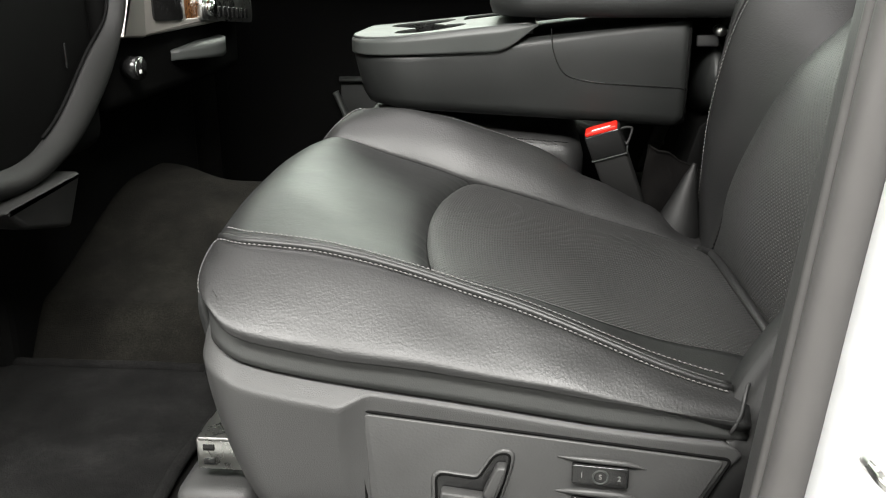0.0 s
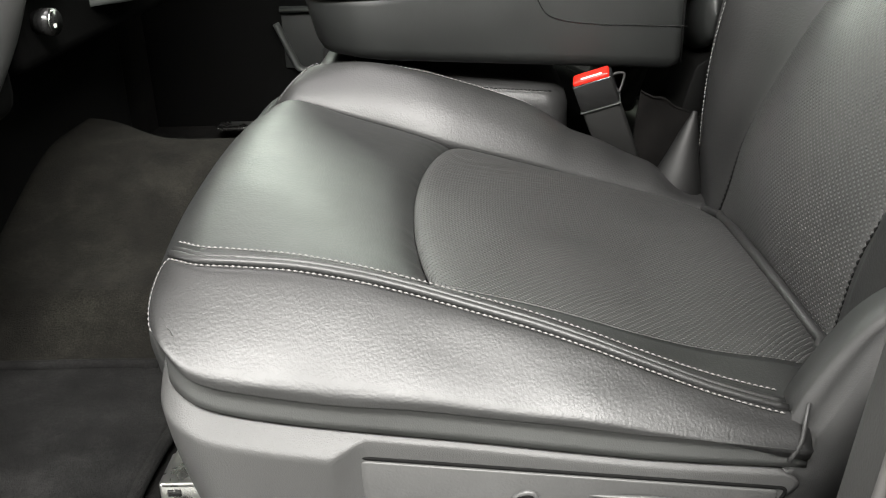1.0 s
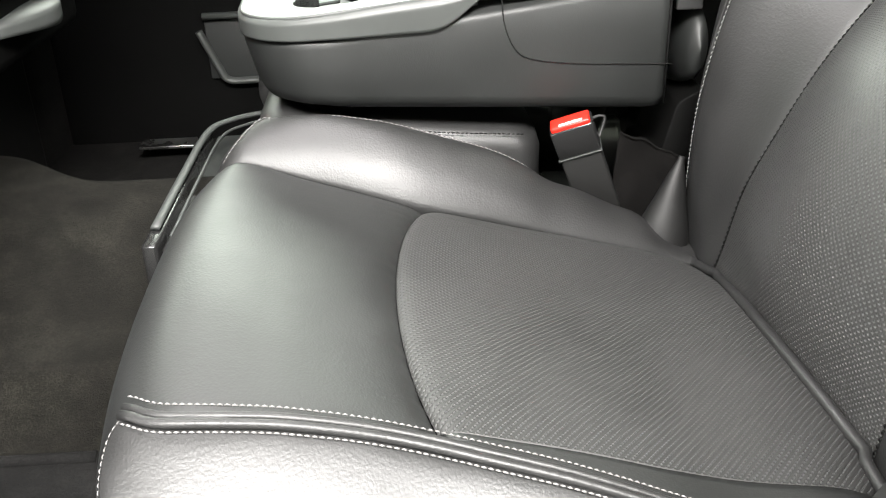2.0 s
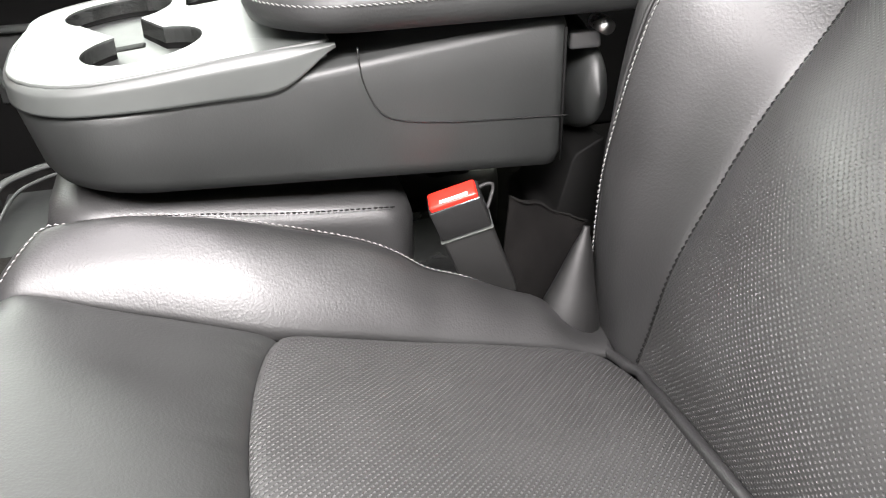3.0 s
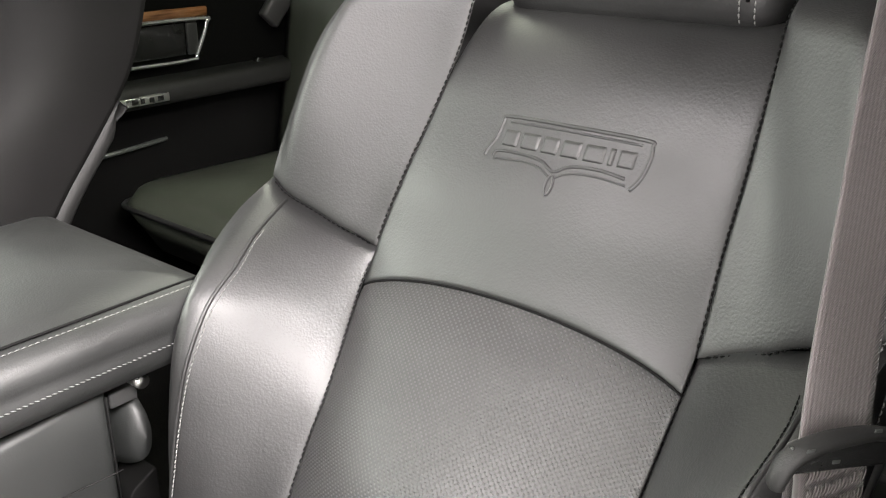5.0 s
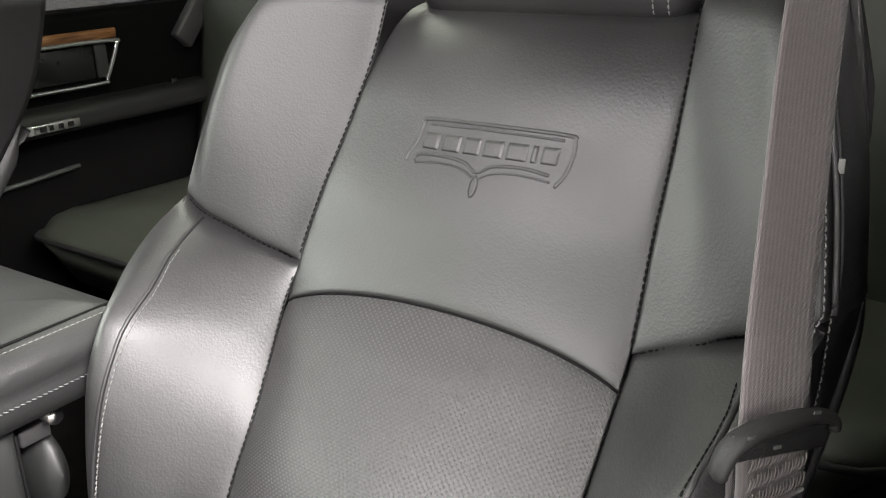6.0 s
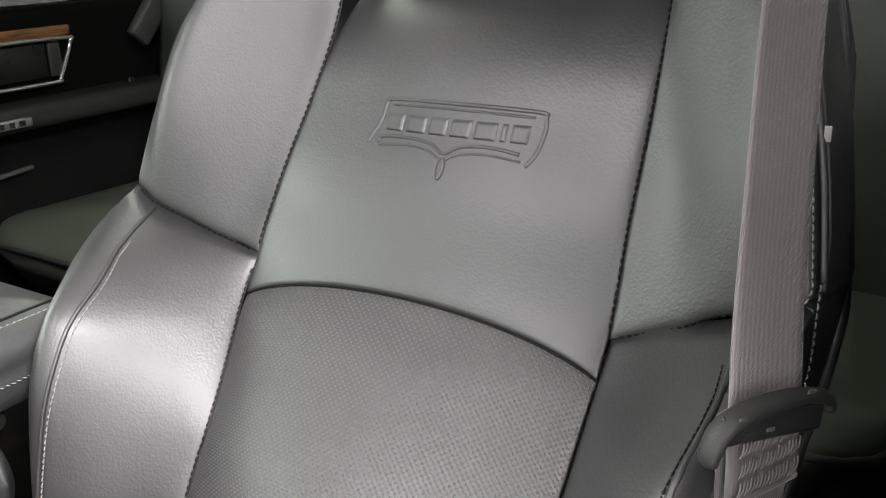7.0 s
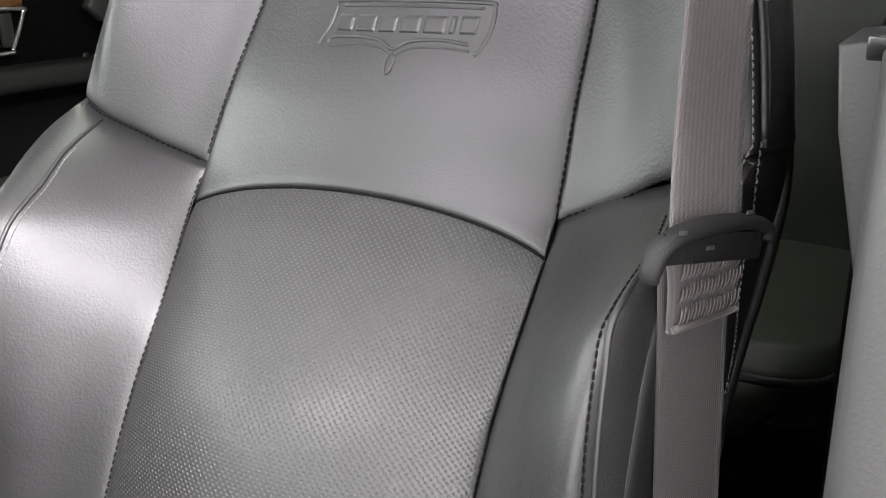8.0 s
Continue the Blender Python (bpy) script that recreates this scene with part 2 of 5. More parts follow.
        hole = ramp(n, l, low.outputs[0], [(0.09, grey(0)), (0.20, grey(1))])
        # hole centres are coloured paler, for the glint on their rims
        for source, low_value, socket in ((wear, grey(glint), "Base Color"), (rr, grey(0.85), "Roughness")):
            pick = n.new("ShaderNodeMix")
            pick.data_type = "RGBA"
            pick.inputs["A"].default_value = (*low_value, 1)
            l.new(hole.outputs["Color"], pick.inputs["Factor"])
            l.new(source.outputs["Color"], pick.inputs["B"])
            l.new(pick.outputs["Result"], b.inputs[socket])
        dent = n.new("ShaderNodeBump")
        dent.inputs["Strength"].default_value = 0.9
        dent.inputs["Distance"].default_value = 0.0011
        l.new(hole.outputs["Color"], dent.inputs["Height"])
        l.new(last.outputs["Normal"], dent.inputs["Normal"])
        last = dent
    l.new(last.outputs["Normal"], b.inputs["Normal"])
    return m


def plastic(name, colour, rough=0.5, grain=1400, depth=0.35, patchy=0.12, gloss=0.5):
    """Moulded plastic with a fine pressed grain."""
    m, n, l, b = shader(name, colour, rough)
    b.inputs["Specular IOR Level"].default_value = gloss
    tex = noise_node(n, l, grain, 2)
    bump = n.new("ShaderNodeBump")
    bump.inputs["Strength"].default_value, bump.inputs["Distance"].default_value = depth, 0.0004
    l.new(tex.outputs["Fac"], bump.inputs["Height"])
    l.new(bump.outputs["Normal"], b.inputs["Normal"])
    big = noise_node(n, l, 12, 5)
    c = ramp(n, l, big.outputs["Fac"], [(0.3, tint(colour, 1 - patchy)), (0.7, tint(colour, 1 + patchy))])
    l.new(c.outputs["Color"], b.inputs["Base Color"])
    r = ramp(n, l, big.outputs["Fac"], [(0.3, grey(rough - 0.05)), (0.7, grey(rough + 0.06))])
    l.new(r.outputs["Color"], b.inputs["Roughness"])
    return m


def carpet(name, colour, scale=1100):
    m, n, l, b = shader(name, colour, 0.95)
    b.inputs["Specular IOR Level"].default_value = 0.12
    fine = noise_node(n, l, scale, 3, 0.8)
    big = noise_node(n, l, 14, 6, 0.7)
    mix = n.new("ShaderNodeMix")
    mix.data_type = "FLOAT"
    mix.inputs["Factor"].default_value = 0.5
    l.new(fine.outputs["Fac"], mix.inputs["A"])
    l.new(big.outputs["Fac"], mix.inputs["B"])
    c = ramp(n, l, mix.outputs["Result"], [(0.34, tint(colour, 0.25)), (0.5, tint(colour, 0.8)), (0.66, tint(colour, 2.3))])
    l.new(c.outputs["Color"], b.inputs["Base Color"])
    bump = n.new("ShaderNodeBump")
    bump.inputs["Strength"].default_value, bump.inputs["Distance"].default_value = 1.0, 0.003
    l.new(fine.outputs["Fac"], bump.inputs["Height"])
    l.new(bump.outputs["Normal"], b.inputs["Normal"])
    return m


def weave(name, colour, pitch=0.0011, rib=0.0032):
    """Belt webbing: fine ribs along the strap, crossed by a slanting weft, on the UV map."""
    m, n, l, b = shader(name, colour, 0.6, sheen=0.2)
    uv = n.new("ShaderNodeUVMap")
    ribs = n.new("ShaderNodeTexWave")
    ribs.wave_type, ribs.bands_direction = "BANDS", "Y"
    ribs.inputs["Scale"].default_value = 0.314 / rib
    ribs.inputs["Distortion"].default_value = 0.0
    weft = n.new("ShaderNodeTexWave")
    weft.wave_type, weft.bands_direction = "BANDS", "DIAGONAL"
    weft.inputs["Scale"].default_value = 0.314 / pitch
    weft.inputs["Distortion"].default_value = 0.8
    for w in (ribs, weft):
        l.new(uv.outputs["UV"], w.inputs["Vector"])
    mul = n.new("ShaderNodeMath")
    mul.operation = "ADD"
    l.new(ribs.outputs["Fac"], mul.inputs[0])
    l.new(weft.outputs["Fac"], mul.inputs[1])
    c = ramp(n, l, mul.outputs[0], [(0.2, tint(colour, 0.8)), (1.5, tint(colour, 1.2))])
    l.new(c.outputs["Color"], b.inputs["Base Color"])
    bump = n.new("ShaderNodeBump")
    bump.inputs["Strength"].default_value, bump.inputs["Distance"].default_value = 0.5, 0.0004
    l.new(mul.outputs[0], bump.inputs["Height"])
    l.new(bump.outputs["Normal"], b.inputs["Normal"])
    return m


def wood(name):
    m, n, l, b = shader(name, (0.16, 0.07, 0.03), 0.2, coat=0.6)
    co = n.new("ShaderNodeTexCoord")
    sc = n.new("ShaderNodeMapping")
    sc.inputs["Scale"].default_value = (6, 60, 60)
    l.new(co.outputs["Object"], sc.inputs["Vector"])
    t = n.new("ShaderNodeTexNoise")
    t.inputs["Scale"].default_value, t.inputs["Detail"].default_value = 3, 6
    l.new(sc.outputs["Vector"], t.inputs["Vector"])
    c = ramp(n, l, t.outputs["Fac"], [(0.3, (0.07, 0.025, 0.01)), (0.55, (0.20, 0.09, 0.035)), (0.75, (0.33, 0.16, 0.07))])
    l.new(c.outputs["Color"], b.inputs["Base Color"])
    return m


def plain(name, colour, rough, metal=0.0, coat=0.0):
    m, n, l, b = shader(name, colour, rough, metal, coat)
    t = noise_node(n, l, 30, 5)
    r = ramp(n, l, t.outputs["Fac"], [(0.3, grey(max(rough - 0.06, 0.02))), (0.7, grey(rough + 0.08))])
    l.new(r.outputs["Color"], b.inputs["Roughness"])
    c = ramp(n, l, t.outputs["Fac"], [(0.3, tint(colour, 0.92)), (0.7, tint(colour, 1.05))])
    l.new(c.outputs["Color"], b.inputs["Base Color"])
    return m


HIDE = leather("black_leather", (0.0130, 0.0130, 0.0130), 0.46, 430, 0.155)
HIDE_FINE = leather("black_smooth_leather", (0.0125, 0.0130, 0.0128), 0.46, 470, 0.12)
HIDE_SLITS = leather("perforated_cushion_leather", (0.0215, 0.0215, 0.0210), 0.49, 480, 0.10, holes=(0.0052, 0.0052, 1.9, 0.038, 45))
HIDE_HOLES = leather("perforated_back_leather", (0.0205, 0.0205, 0.0200), 0.48, 480, 0.10, holes=(0.0050, 0.0050, 1.25, 0.062, 45))
VINYL = leather("console_vinyl", (0.0145, 0.0155, 0.0150), 0.52, 620, 0.07)
VINYL.node_tree.nodes["Principled BSDF"].inputs["Specular IOR Level"].default_value = 0.45
# darker, duller hide that holds the shade on the passenger seat's side
SIDE_SHADED = leather("shaded_side_hide", (0.0052, 0.0050, 0.0049), 0.62, 620, 0.06)
SIDE_SHADED.node_tree.nodes["Principled BSDF"].inputs["Specular IOR Level"].default_value = 0.14
SHIELD = plastic("shield_plastic", (0.038, 0.038, 0.0376), 0.53, 900, 0.8)
SKIRT = plastic("skirt_plastic", (0.040, 0.041, 0.040), 0.5, 900, 0.4)
PANEL_GRAIN = leather("grained_panel_plastic", (0.046, 0.046, 0.0455), 0.50, 420, 0.16)
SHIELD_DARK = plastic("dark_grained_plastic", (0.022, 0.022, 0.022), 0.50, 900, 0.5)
SATIN = plastic("satin_grey_plastic", (0.040, 0.043, 0.041), 0.46, 2000, 0.08, 0.12, 0.4)
PILLAR = plastic("pillar_plastic", (0.025, 0.0244, 0.0241), 0.55, 500, 0.5)
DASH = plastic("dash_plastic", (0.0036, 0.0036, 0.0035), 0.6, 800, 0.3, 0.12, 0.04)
HINGE = plastic("hinge_cover_plastic", (0.006, 0.006, 0.0059), 0.55, 900, 0.2, 0.12, 0.3)
DASH_EDGE = plastic("dash_edge_plastic", (0.011, 0.011, 0.0107), 0.6, 900, 0.4, 0.12, 0.3)
GLOSS = plain("gloss_black_plastic", (0.012, 0.012, 0.012), 0.22)
THREAD = plain("pale_thread", (0.135, 0.132, 0.129), 0.7)
GREY_THREAD = plain("grey_thread", (0.135, 0.135, 0.131), 0.7)
DARK_THREAD = plastic("dark_thread", (0.004, 0.004, 0.004), 0.8, 900, 0.2, 0.1, 0.08)
CARPET = carpet("dark_carpet", (0.0075, 0.0071, 0.0065))
MAT = carpet("floor_mat_pile", (0.0085, 0.0083, 0.0081), 420)
HUMP = carpet("hump_carpet", (0.0092, 0.0086, 0.0070), 420)
BELT_THREAD = plain("belt_thread", (0.100, 0.088, 0.087), 0.75)
WEBBING = weave("belt_webbing", (0.064, 0.055, 0.0545))
# same belt: finer ribs, and a darker tone for its angle to the light
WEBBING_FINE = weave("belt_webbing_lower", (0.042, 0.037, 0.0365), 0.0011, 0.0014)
RED = plain("red_plastic", (0.62, 0.014, 0.007), 0.38)
STEEL = plain("zinc_steel", (0.62, 0.62, 0.60), 0.28, 1.0)
CHROME = plain("chrome", (0.85, 0.85, 0.85), 0.08, 1.0)
PAINT = plain("white_paint", (0.82, 0.83, 0.84), 0.18, coat=0.5)
RUBBER = plain("grey_rubber", (0.065, 0.062, 0.061), 0.55)
WOOD = wood("wood_trim")
WHITE_INK = plain("white_ink", (0.75, 0.75, 0.73), 0.6)
REAR_HIDE = leather("rear_seat_leather", (0.034, 0.038, 0.029), 0.42, 480, 0.10)
HEADLINER = carpet("headliner_cloth", (0.74, 0.715, 0.70), 900)
CONCRETE = plastic("hall_concrete", (0.46, 0.46, 0.45), 0.5, 60, 0.3)
WALLPAINT = plain("hall_wall_paint", (0.72, 0.72, 0.70), 0.7)

# for unseen panes, placed to keep outside light off the rear seats
PRIVACY, _n, _l, _b = shader("privacy_glass", (0.10, 0.10, 0.10), 0.03)
_b.inputs["Transmission Weight"].default_value = 1.0

# ---------------------------------------------------------------- hall and cab shell
FLOOR = 0.83


def setting(name, bm, material, label, category, soft=False):
    ob = part(name, bm, material, None, "", soft)
    return tagged(ob, label, category, kind="structure")


setting("ground", block(-6, 6, -5, 7, -0.2, 0.0, 0), CONCRETE, "grey polished concrete floor of the hall", "floor")
setting("wall_south", block(-6, 6, -5.2, -5, 0, 4.5, 0), WALLPAINT, "pale painted wall of the hall", "wall")
setting("wall_north", block(-6, 6, 7, 7.2, 0, 4.5, 0), WALLPAINT, "pale painted wall of the hall", "wall")
setting("wall_west", block(-6.2, -6, -5.2, 7.2, 0, 4.5, 0), WALLPAINT, "pale painted wall of the hall", "wall")
setting("wall_east", block(6, 6.2, -5.2, 7.2, 0, 4.5, 0), WALLPAINT, "pale painted wall of the hall", "wall")
setting("ceiling", block(-6.2, 6.2, -5.2, 7.2, 4.5, 4.7, 0), WALLPAINT, "white painted hall ceiling", "ceiling")

FAR = 2.11
setting("floor", block(-1.1, 1.9, 0.52, 2.30, FLOOR - 0.08, FLOOR - 0.012, 0), CARPET, "black carpeted cab floor", "floor")
setting("cab_roof_skin", block(-0.57, 1.97, 0.61, 2.27, 2.104, 2.13, 0.01), PAINT, "gloss white painted cab roof", "roof")
setting("wall_underbody", block(-1.05, 1.85, 0.72, FAR - 0.15, 0.0, FLOOR - 0.082, 0.02), CARPET, "plain dark underbody below the cab floor", "wall")
setting("cab_roof", block(-0.55, 1.95, 0.63, 2.25, 2.02, 2.10, 0.01), HEADLINER, "pale grey cloth headliner roof of the cab", "roof")
setting("wall_firewall", block(-1.15, -1.05, 0.50, 2.30, FLOOR - 0.1, 1.42, 0.01), CARPET, "black carpeted firewall below the dash", "wall")
setting("wall_back", block(1.86, 1.95, 0.50, 2.30, FLOOR - 0.1, 1.60, 0.01), CARPET, "dark trimmed back wall of the cab", "wall")
setting("wall_cowl_side", block(-1.12, -0.62, 0.50, 0.58, FLOOR - 0.1, 1.45, 0.01), DASH, "black kick panel beside the footwell", "wall")


def hump(u, v):
    """The floor climbs from the driver's footwell to the broad tunnel, whose carpet ends along a slanting edge under the storage bin."""
    x = -0.46 + 0.36 * u
    end = 1.478 + 0.140 * smooth(0.62, 0.0, u) ** 1.4
    y = 1.080 + (end - 1.080) * v
    z = FLOOR - 0.012 + 0.080 * smooth(1.080, 1.16, y) + 0.101 * smooth(1.12, 1.47, y) - 0.03 * smooth(0.965, 1.0, v)
    return (x, y, z + 0.004 * noise.noise(Vector((x * 7, y * 7, 2))))


setting("floor_hump", sheet(hump, 40, 60, 0.03), HUMP, "worn dark brown carpet over the floor hump", "floor", True)


def mat_top(u, v):
    x, y = -0.62 + 0.470 * u, 0.60 + 0.480 * v
    z = FLOOR + 0.004 + 0.0035 * noise.noise(Vector((x * 9, y * 9, 0))) + 0.006 * smooth(1.00, 1.08, y)
    x += (0.02 * noise.noise(Vector((0, y * 4, 3))) - 0.055 * smooth(0.98, 1.09, y)) * u
    return (x, y, z)


mat = thing("floor_mat", (-0.3, 0.85, FLOOR), "dark grey carpet floor mat lying in the footwell", "floor mat")
part("mat_surface", sheet(mat_top, 30, 30, 0.010), MAT, mat)
edge = [mat_top(1, k / 30) for k in range(31)]
part("binding", tube([Vector(p) + Vector((0.002, 0, -0.004)) for p in edge], 0.0075, 8), MAT, mat, "bound edge")
part("binding", tube([Vector(mat_top(k / 30, 1)) + Vector((0, -0.006, 0.000)) for k in range(31)], 0.0075, 8), MAT, mat, "bound edge")

# ---------------------------------------------------------------- driver's seat
seat = thing("front_seat", (0.2, 0.92, FLOOR), "black leather front seat with pale stitching and perforated centre", "car seat", "front seats")

SEAM_OUT_Z = pchip([(-0.06, 1.130), (-0.034, 1.136), (0.037, 1.132), (0.079, 1.125), (0.12, 1.115), (0.162, 1.104), (0.204, 1.093), (0.245, 1.080), (0.287, 1.065), (0.328, 1.051), (0.375, 1.039), (0.44, 1.028)])
SEAM_OUT_Y = pchip([(-0.06, 0.716), (0.10, 0.713), (0.20, 0.700), (0.375, 0.674), (0.44, 0.668)])
SEAM_IN_Z = pchip([(-0.06, 1.146), (-0.026, 1.151), (0.0, 1.144), (0.05, 1.1295), (0.10, 1.1165), (0.147, 1.1025), (0.224, 1.080), (0.314, 1.0530), (0.40, 1.030), (0.44, 1.022)])
SEAM_IN_Y = pchip([(-0.06, 1.110), (-0.03, 1.104), (0.05, 1.090), (0.147, 1.076), (0.224, 1.080), (0.314, 1.088), (0.44, 1.098)])
CREST_Z = pchip([(-0.06, 1.118), (-0.03, 1.150), (0.004, 1.167), (0.05, 1.172), (0.105, 1.1645), (0.166, 1.147), (0.187, 1.140), (0.231, 1.1235), (0.256, 1.109), (0.28, 1.091), (0.307, 1.080), (0.3525, 1.0555), (0.40, 1.037), (0.44, 1.025)])
LOW_Z = pchip([(-0.05, 1.108), (-0.035, 1.100), (-0.013, 1.081), (0.006, 1.073), (0.046, 1.065), (0.126, 1.056), (0.205, 1.046), (0.284, 1.034), (0.40, 1.020)])
TRIM_Z = pchip([(-0.05, 1.076), (-0.035, 1.070), (0.004, 1.055), (0.044, 1.047), (0.085, 1.041), (0.166, 1.031), (0.246, 1.020), (0.286, 1.015), (0.40, 1.006)])
NOSE = [(0.030, 0.0), (0.0, 0.0015), (-0.020, -0.002), (-0.038, -0.014), (-0.050, -0.034), (-0.054, -0.058), (-0.050, -0.085)]


def nose_shift(y):
    """How far the middle of the front edge stands forward of its corners."""
    t = (y - 0.895) / 0.21
    return -0.017 * (1 - min(abs(t) ** 3, 1))


def mid_z(x, v):
    """Height of the cushion's top between its two long seams; v runs from the outer to the inner seam."""
    flat = (1 - v) * SEAM_OUT_Z(x) + v * SEAM_IN_Z(x)
    crown = 4 * v * (1 - v)
    return flat + crown * (0.010 * smooth(0.12, -0.02, x) + 0.004 * smooth(0.12, 0.2, x)) + 0.022 * smooth(0.26, 0.43, x) * crown


def arc_x(v):
    return 0.150 - 0.031 * (4 * v * (1 - v)) ** 0.7


def top_point(x, v):
    y = (1 - v) * SEAM_OUT_Y(x) + v * SEAM_IN_Y(x)
    return Vector((x, y, mid_z(x, v)))


def tuck(d, w=0.007, depth=0.005):
    """Dip of a panel towards a sewn edge d metres away."""
    return depth * math.exp(-max(d, 0) / w)


def front_panel(u, v):
    if u > 0.42:
        s = (u - 0.42) / 0.58
        x = 0.030 + s * (arc_x(v) - 0.030)
        p = top_point(x, v)
        # small gathers run into the sewn arc
        near = math.exp(-(arc_x(v) - x) / 0.016)
        p.z -= tuck(arc_x(v) - x, 0.008, 0.009) - 0.0016 * near * noise.noise(Vector((x * 9, p.y * 95, 3)))
    else:
        q = cubic([(a, 0, b) for a, b in NOSE], 1 - u / 0.42)
        p = top_point(0.030, v)
        base = top_point(max(q.x, -0.03), v)
        p = Vector((q.x + nose_shift(p.y) * smooth(0.03, -0.04, q.x), base.y, mid_z(max(q.x, -0.03), v) + q.z))
    width = 0.36
    p.z -= tuck(v * width) * 0.6 + tuck((1 - v) * width) * 0.35
    return p


def insert_x(u, v):
    x0, x1 = arc_x(v), 0.430 - 0.012 * (2 * v - 1) ** 2
    return x0, x1, x0 + (x1 - x0) * u


def strip_edge(x):
    return 0.055 + 0.075 * smooth(0.13, 0.42, x)


def insert_panel(u, v):
    x0, x1, x = insert_x(u, v)
    v = strip_edge(x) + v * (1 - strip_edge(x))
    x0, x1, x = insert_x(u, v)
    return insert_surface(x0, x1, x, v)


def outer_strip(u, v):
    x0, x1, x = insert_x(u, v * 0.09)
    v = strip_edge(x) * v
    x0, x1, x = insert_x(u, v)
    return insert_surface(x0, x1, x, v)


def insert_surface(x0, x1, x, v):
    p = top_point(x, v)
    p.z -= tuck(x - x0, 0.0055, 0.0075) + tuck(v * 0.36) * 0.4 + tuck((1 - v) * 0.36) * 0.35 + tuck(x1 - x, 0.02, 0.012)
    p.z += 0.0012 * noise.noise(Vector((x * 14, p.y * 9, 1)))
    return p


def corner(u, cx, r, x1, turn=0.15, most=80):
    """Plan of a side that turns round the front corner: x, and how far y moves inward."""
    if u < turn:
        a = radians(most) * (1 - u / turn)
        return cx - r * math.sin(a), r * (1 - math.cos(a))
    return cx + (x1 - cx) * (u - turn) / (1 - turn), 0.0


def outer_side(u, v):
    """From the stitched top seam over the rounded side to the lower edge."""
    x, inward = corner(u, -0.006, 0.034, 0.386)
    top = Vector((x, SEAM_OUT_Y(x), SEAM_OUT_Z(x)))
    low = Vector((x, 0.6500, LOW_Z(x)))
    bulge = 0.647 + 0.005 * smooth(0.2, 0.4, x)
    w, h = top.y - bulge, top.z - low.z
    p = cubic([top] + [(x, top.y - w * a, top.z - h * c) for a, c in ((0.22, 0.155), (0.47, 0.375), (0.75, 0.645), (0.94, 0.87))] + [low], v)
    x_turn = max(0.15 - u, 0.0) / 0.15
    p.x -= 0.009 * math.sin(math.pi * min(v * 1.1, 1.0)) * x_turn
    p.y += inward * (0.45 + 0.55 * smooth(0.0, 0.4, v))
    p.z -= tuck(v * 0.1, 0.004, 0.003)
    p.z += 0.0010 * noise.noise(Vector((x * 18, v * 3, 5)))
    return p


def corner_front(u, v):
    """The leather front face below the nose."""
    w = 1 - v
    y = 0.690 + 0.42 * u
    t = (y - 0.905) / 0.205
    x = -0.052 + nose_shift(y) * w + 0.012 * abs(t) ** 5 + 0.010 * (1 - w)
    z1 = mid_z(-0.03, u) - 0.075
    return Vector((x, y, z1 * w + 1.03 * (1 - w)))


BOLSTER_NOSE = pchip([(-0.052, 0.040), (-0.048, 0.031), (-0.038, 0.014), (-0.020, 0.002), (0.0, 0.0), (0.5, 0.0)])


def inner_bolster(u, v):
    x = -0.048 + 0.512 * u
    seam = Vector((x, SEAM_IN_Y(x), SEAM_IN_Z(x)))
    fade = smooth(0.365, 0.425, x)
    crest = Vector((x, 1.152, CREST_Z(x) - 0.014 * fade))
    lift = max(crest.z - seam.z, 0.0)
    p = cubic([seam, (x, seam.y + 0.022, seam.z + 0.45 * lift + 0.010 * (1 - fade)), (x, seam.y + 0.047, seam.z + 0.85 * lift + 0.011 * (1 - fade)), crest,
               (x, 1.168, crest.z - 0.016), (x, 1.172, crest.z - 0.045), (x, 1.167, crest.z - 0.09)], v)
    front = smooth(0.02, -0.048, x) ** 2
    p.y = 1.10 + (p.y - 1.10) * (1 - 0.45 * front)
    p.z -= 0.012 * front * v + BOLSTER_NOSE(x)
    p.z -= tuck(v * 0.15, 0.005, 0.007) + 0.006 * fade * (1 - v)
    return p


def bolster_nose(u, v):
    """Rounded front end of the inner bolster."""
    a = inner_bolster(0, 1 - u)
    c = Vector((-0.046, 1.10, 1.06))
    p = a.lerp(c, v)
    p.x -= 0.016 * math.sin(math.pi * min(v * 1.1, 1)) * math.sin(math.pi * u)
    return p


cushion = part("cushion", sheet(eased(insert_panel, True), 64, 48, 0.02, inside=(0.2, 0.92, 1.0)), HIDE_SLITS, seat, "perforated black leather seat cushion")
part("edge_strip", sheet(outer_strip, 50, 8, 0.01, inside=(0.2, 0.92, 1.0)), HIDE_FINE, cushion)
part("front_panel", sheet(eased(front_panel, True), 64, 110, 0.01, inside=(0.2, 0.92, 1.0)), HIDE_FINE, cushion)
part("side_panel", sheet(outer_side, 64, 26, 0.01, inside=(0.2, 0.92, 1.0)), HIDE, cushion)
part("front_face", sheet(corner_front, 24, 8, 0.01, inside=(0.2, 0.92, 1.0)), HIDE, cushion)
part("bolster", sheet(inner_bolster, 64, 34, 0.01, inside=(0.2, 0.92, 1.0)), HIDE, cushion)
part("bolster_front", sheet(bolster_nose, 20, 12), HIDE, cushion)


def skirt(u, v):
    x, inward = corner(u, -0.006, 0.033, 0.386)
    z = LOW_Z(x) * (1 - v) + TRIM_Z(x) * v
    y = 0.657 + inward
    return Vector((x, y, z + 0.002 - 0.006 * v))


part("skirt", sheet(skirt, 48, 4, 0.012, inside=(0.2, 0.92, 1.0)), SKIRT, cushion, "dark grey skirt under the leather")


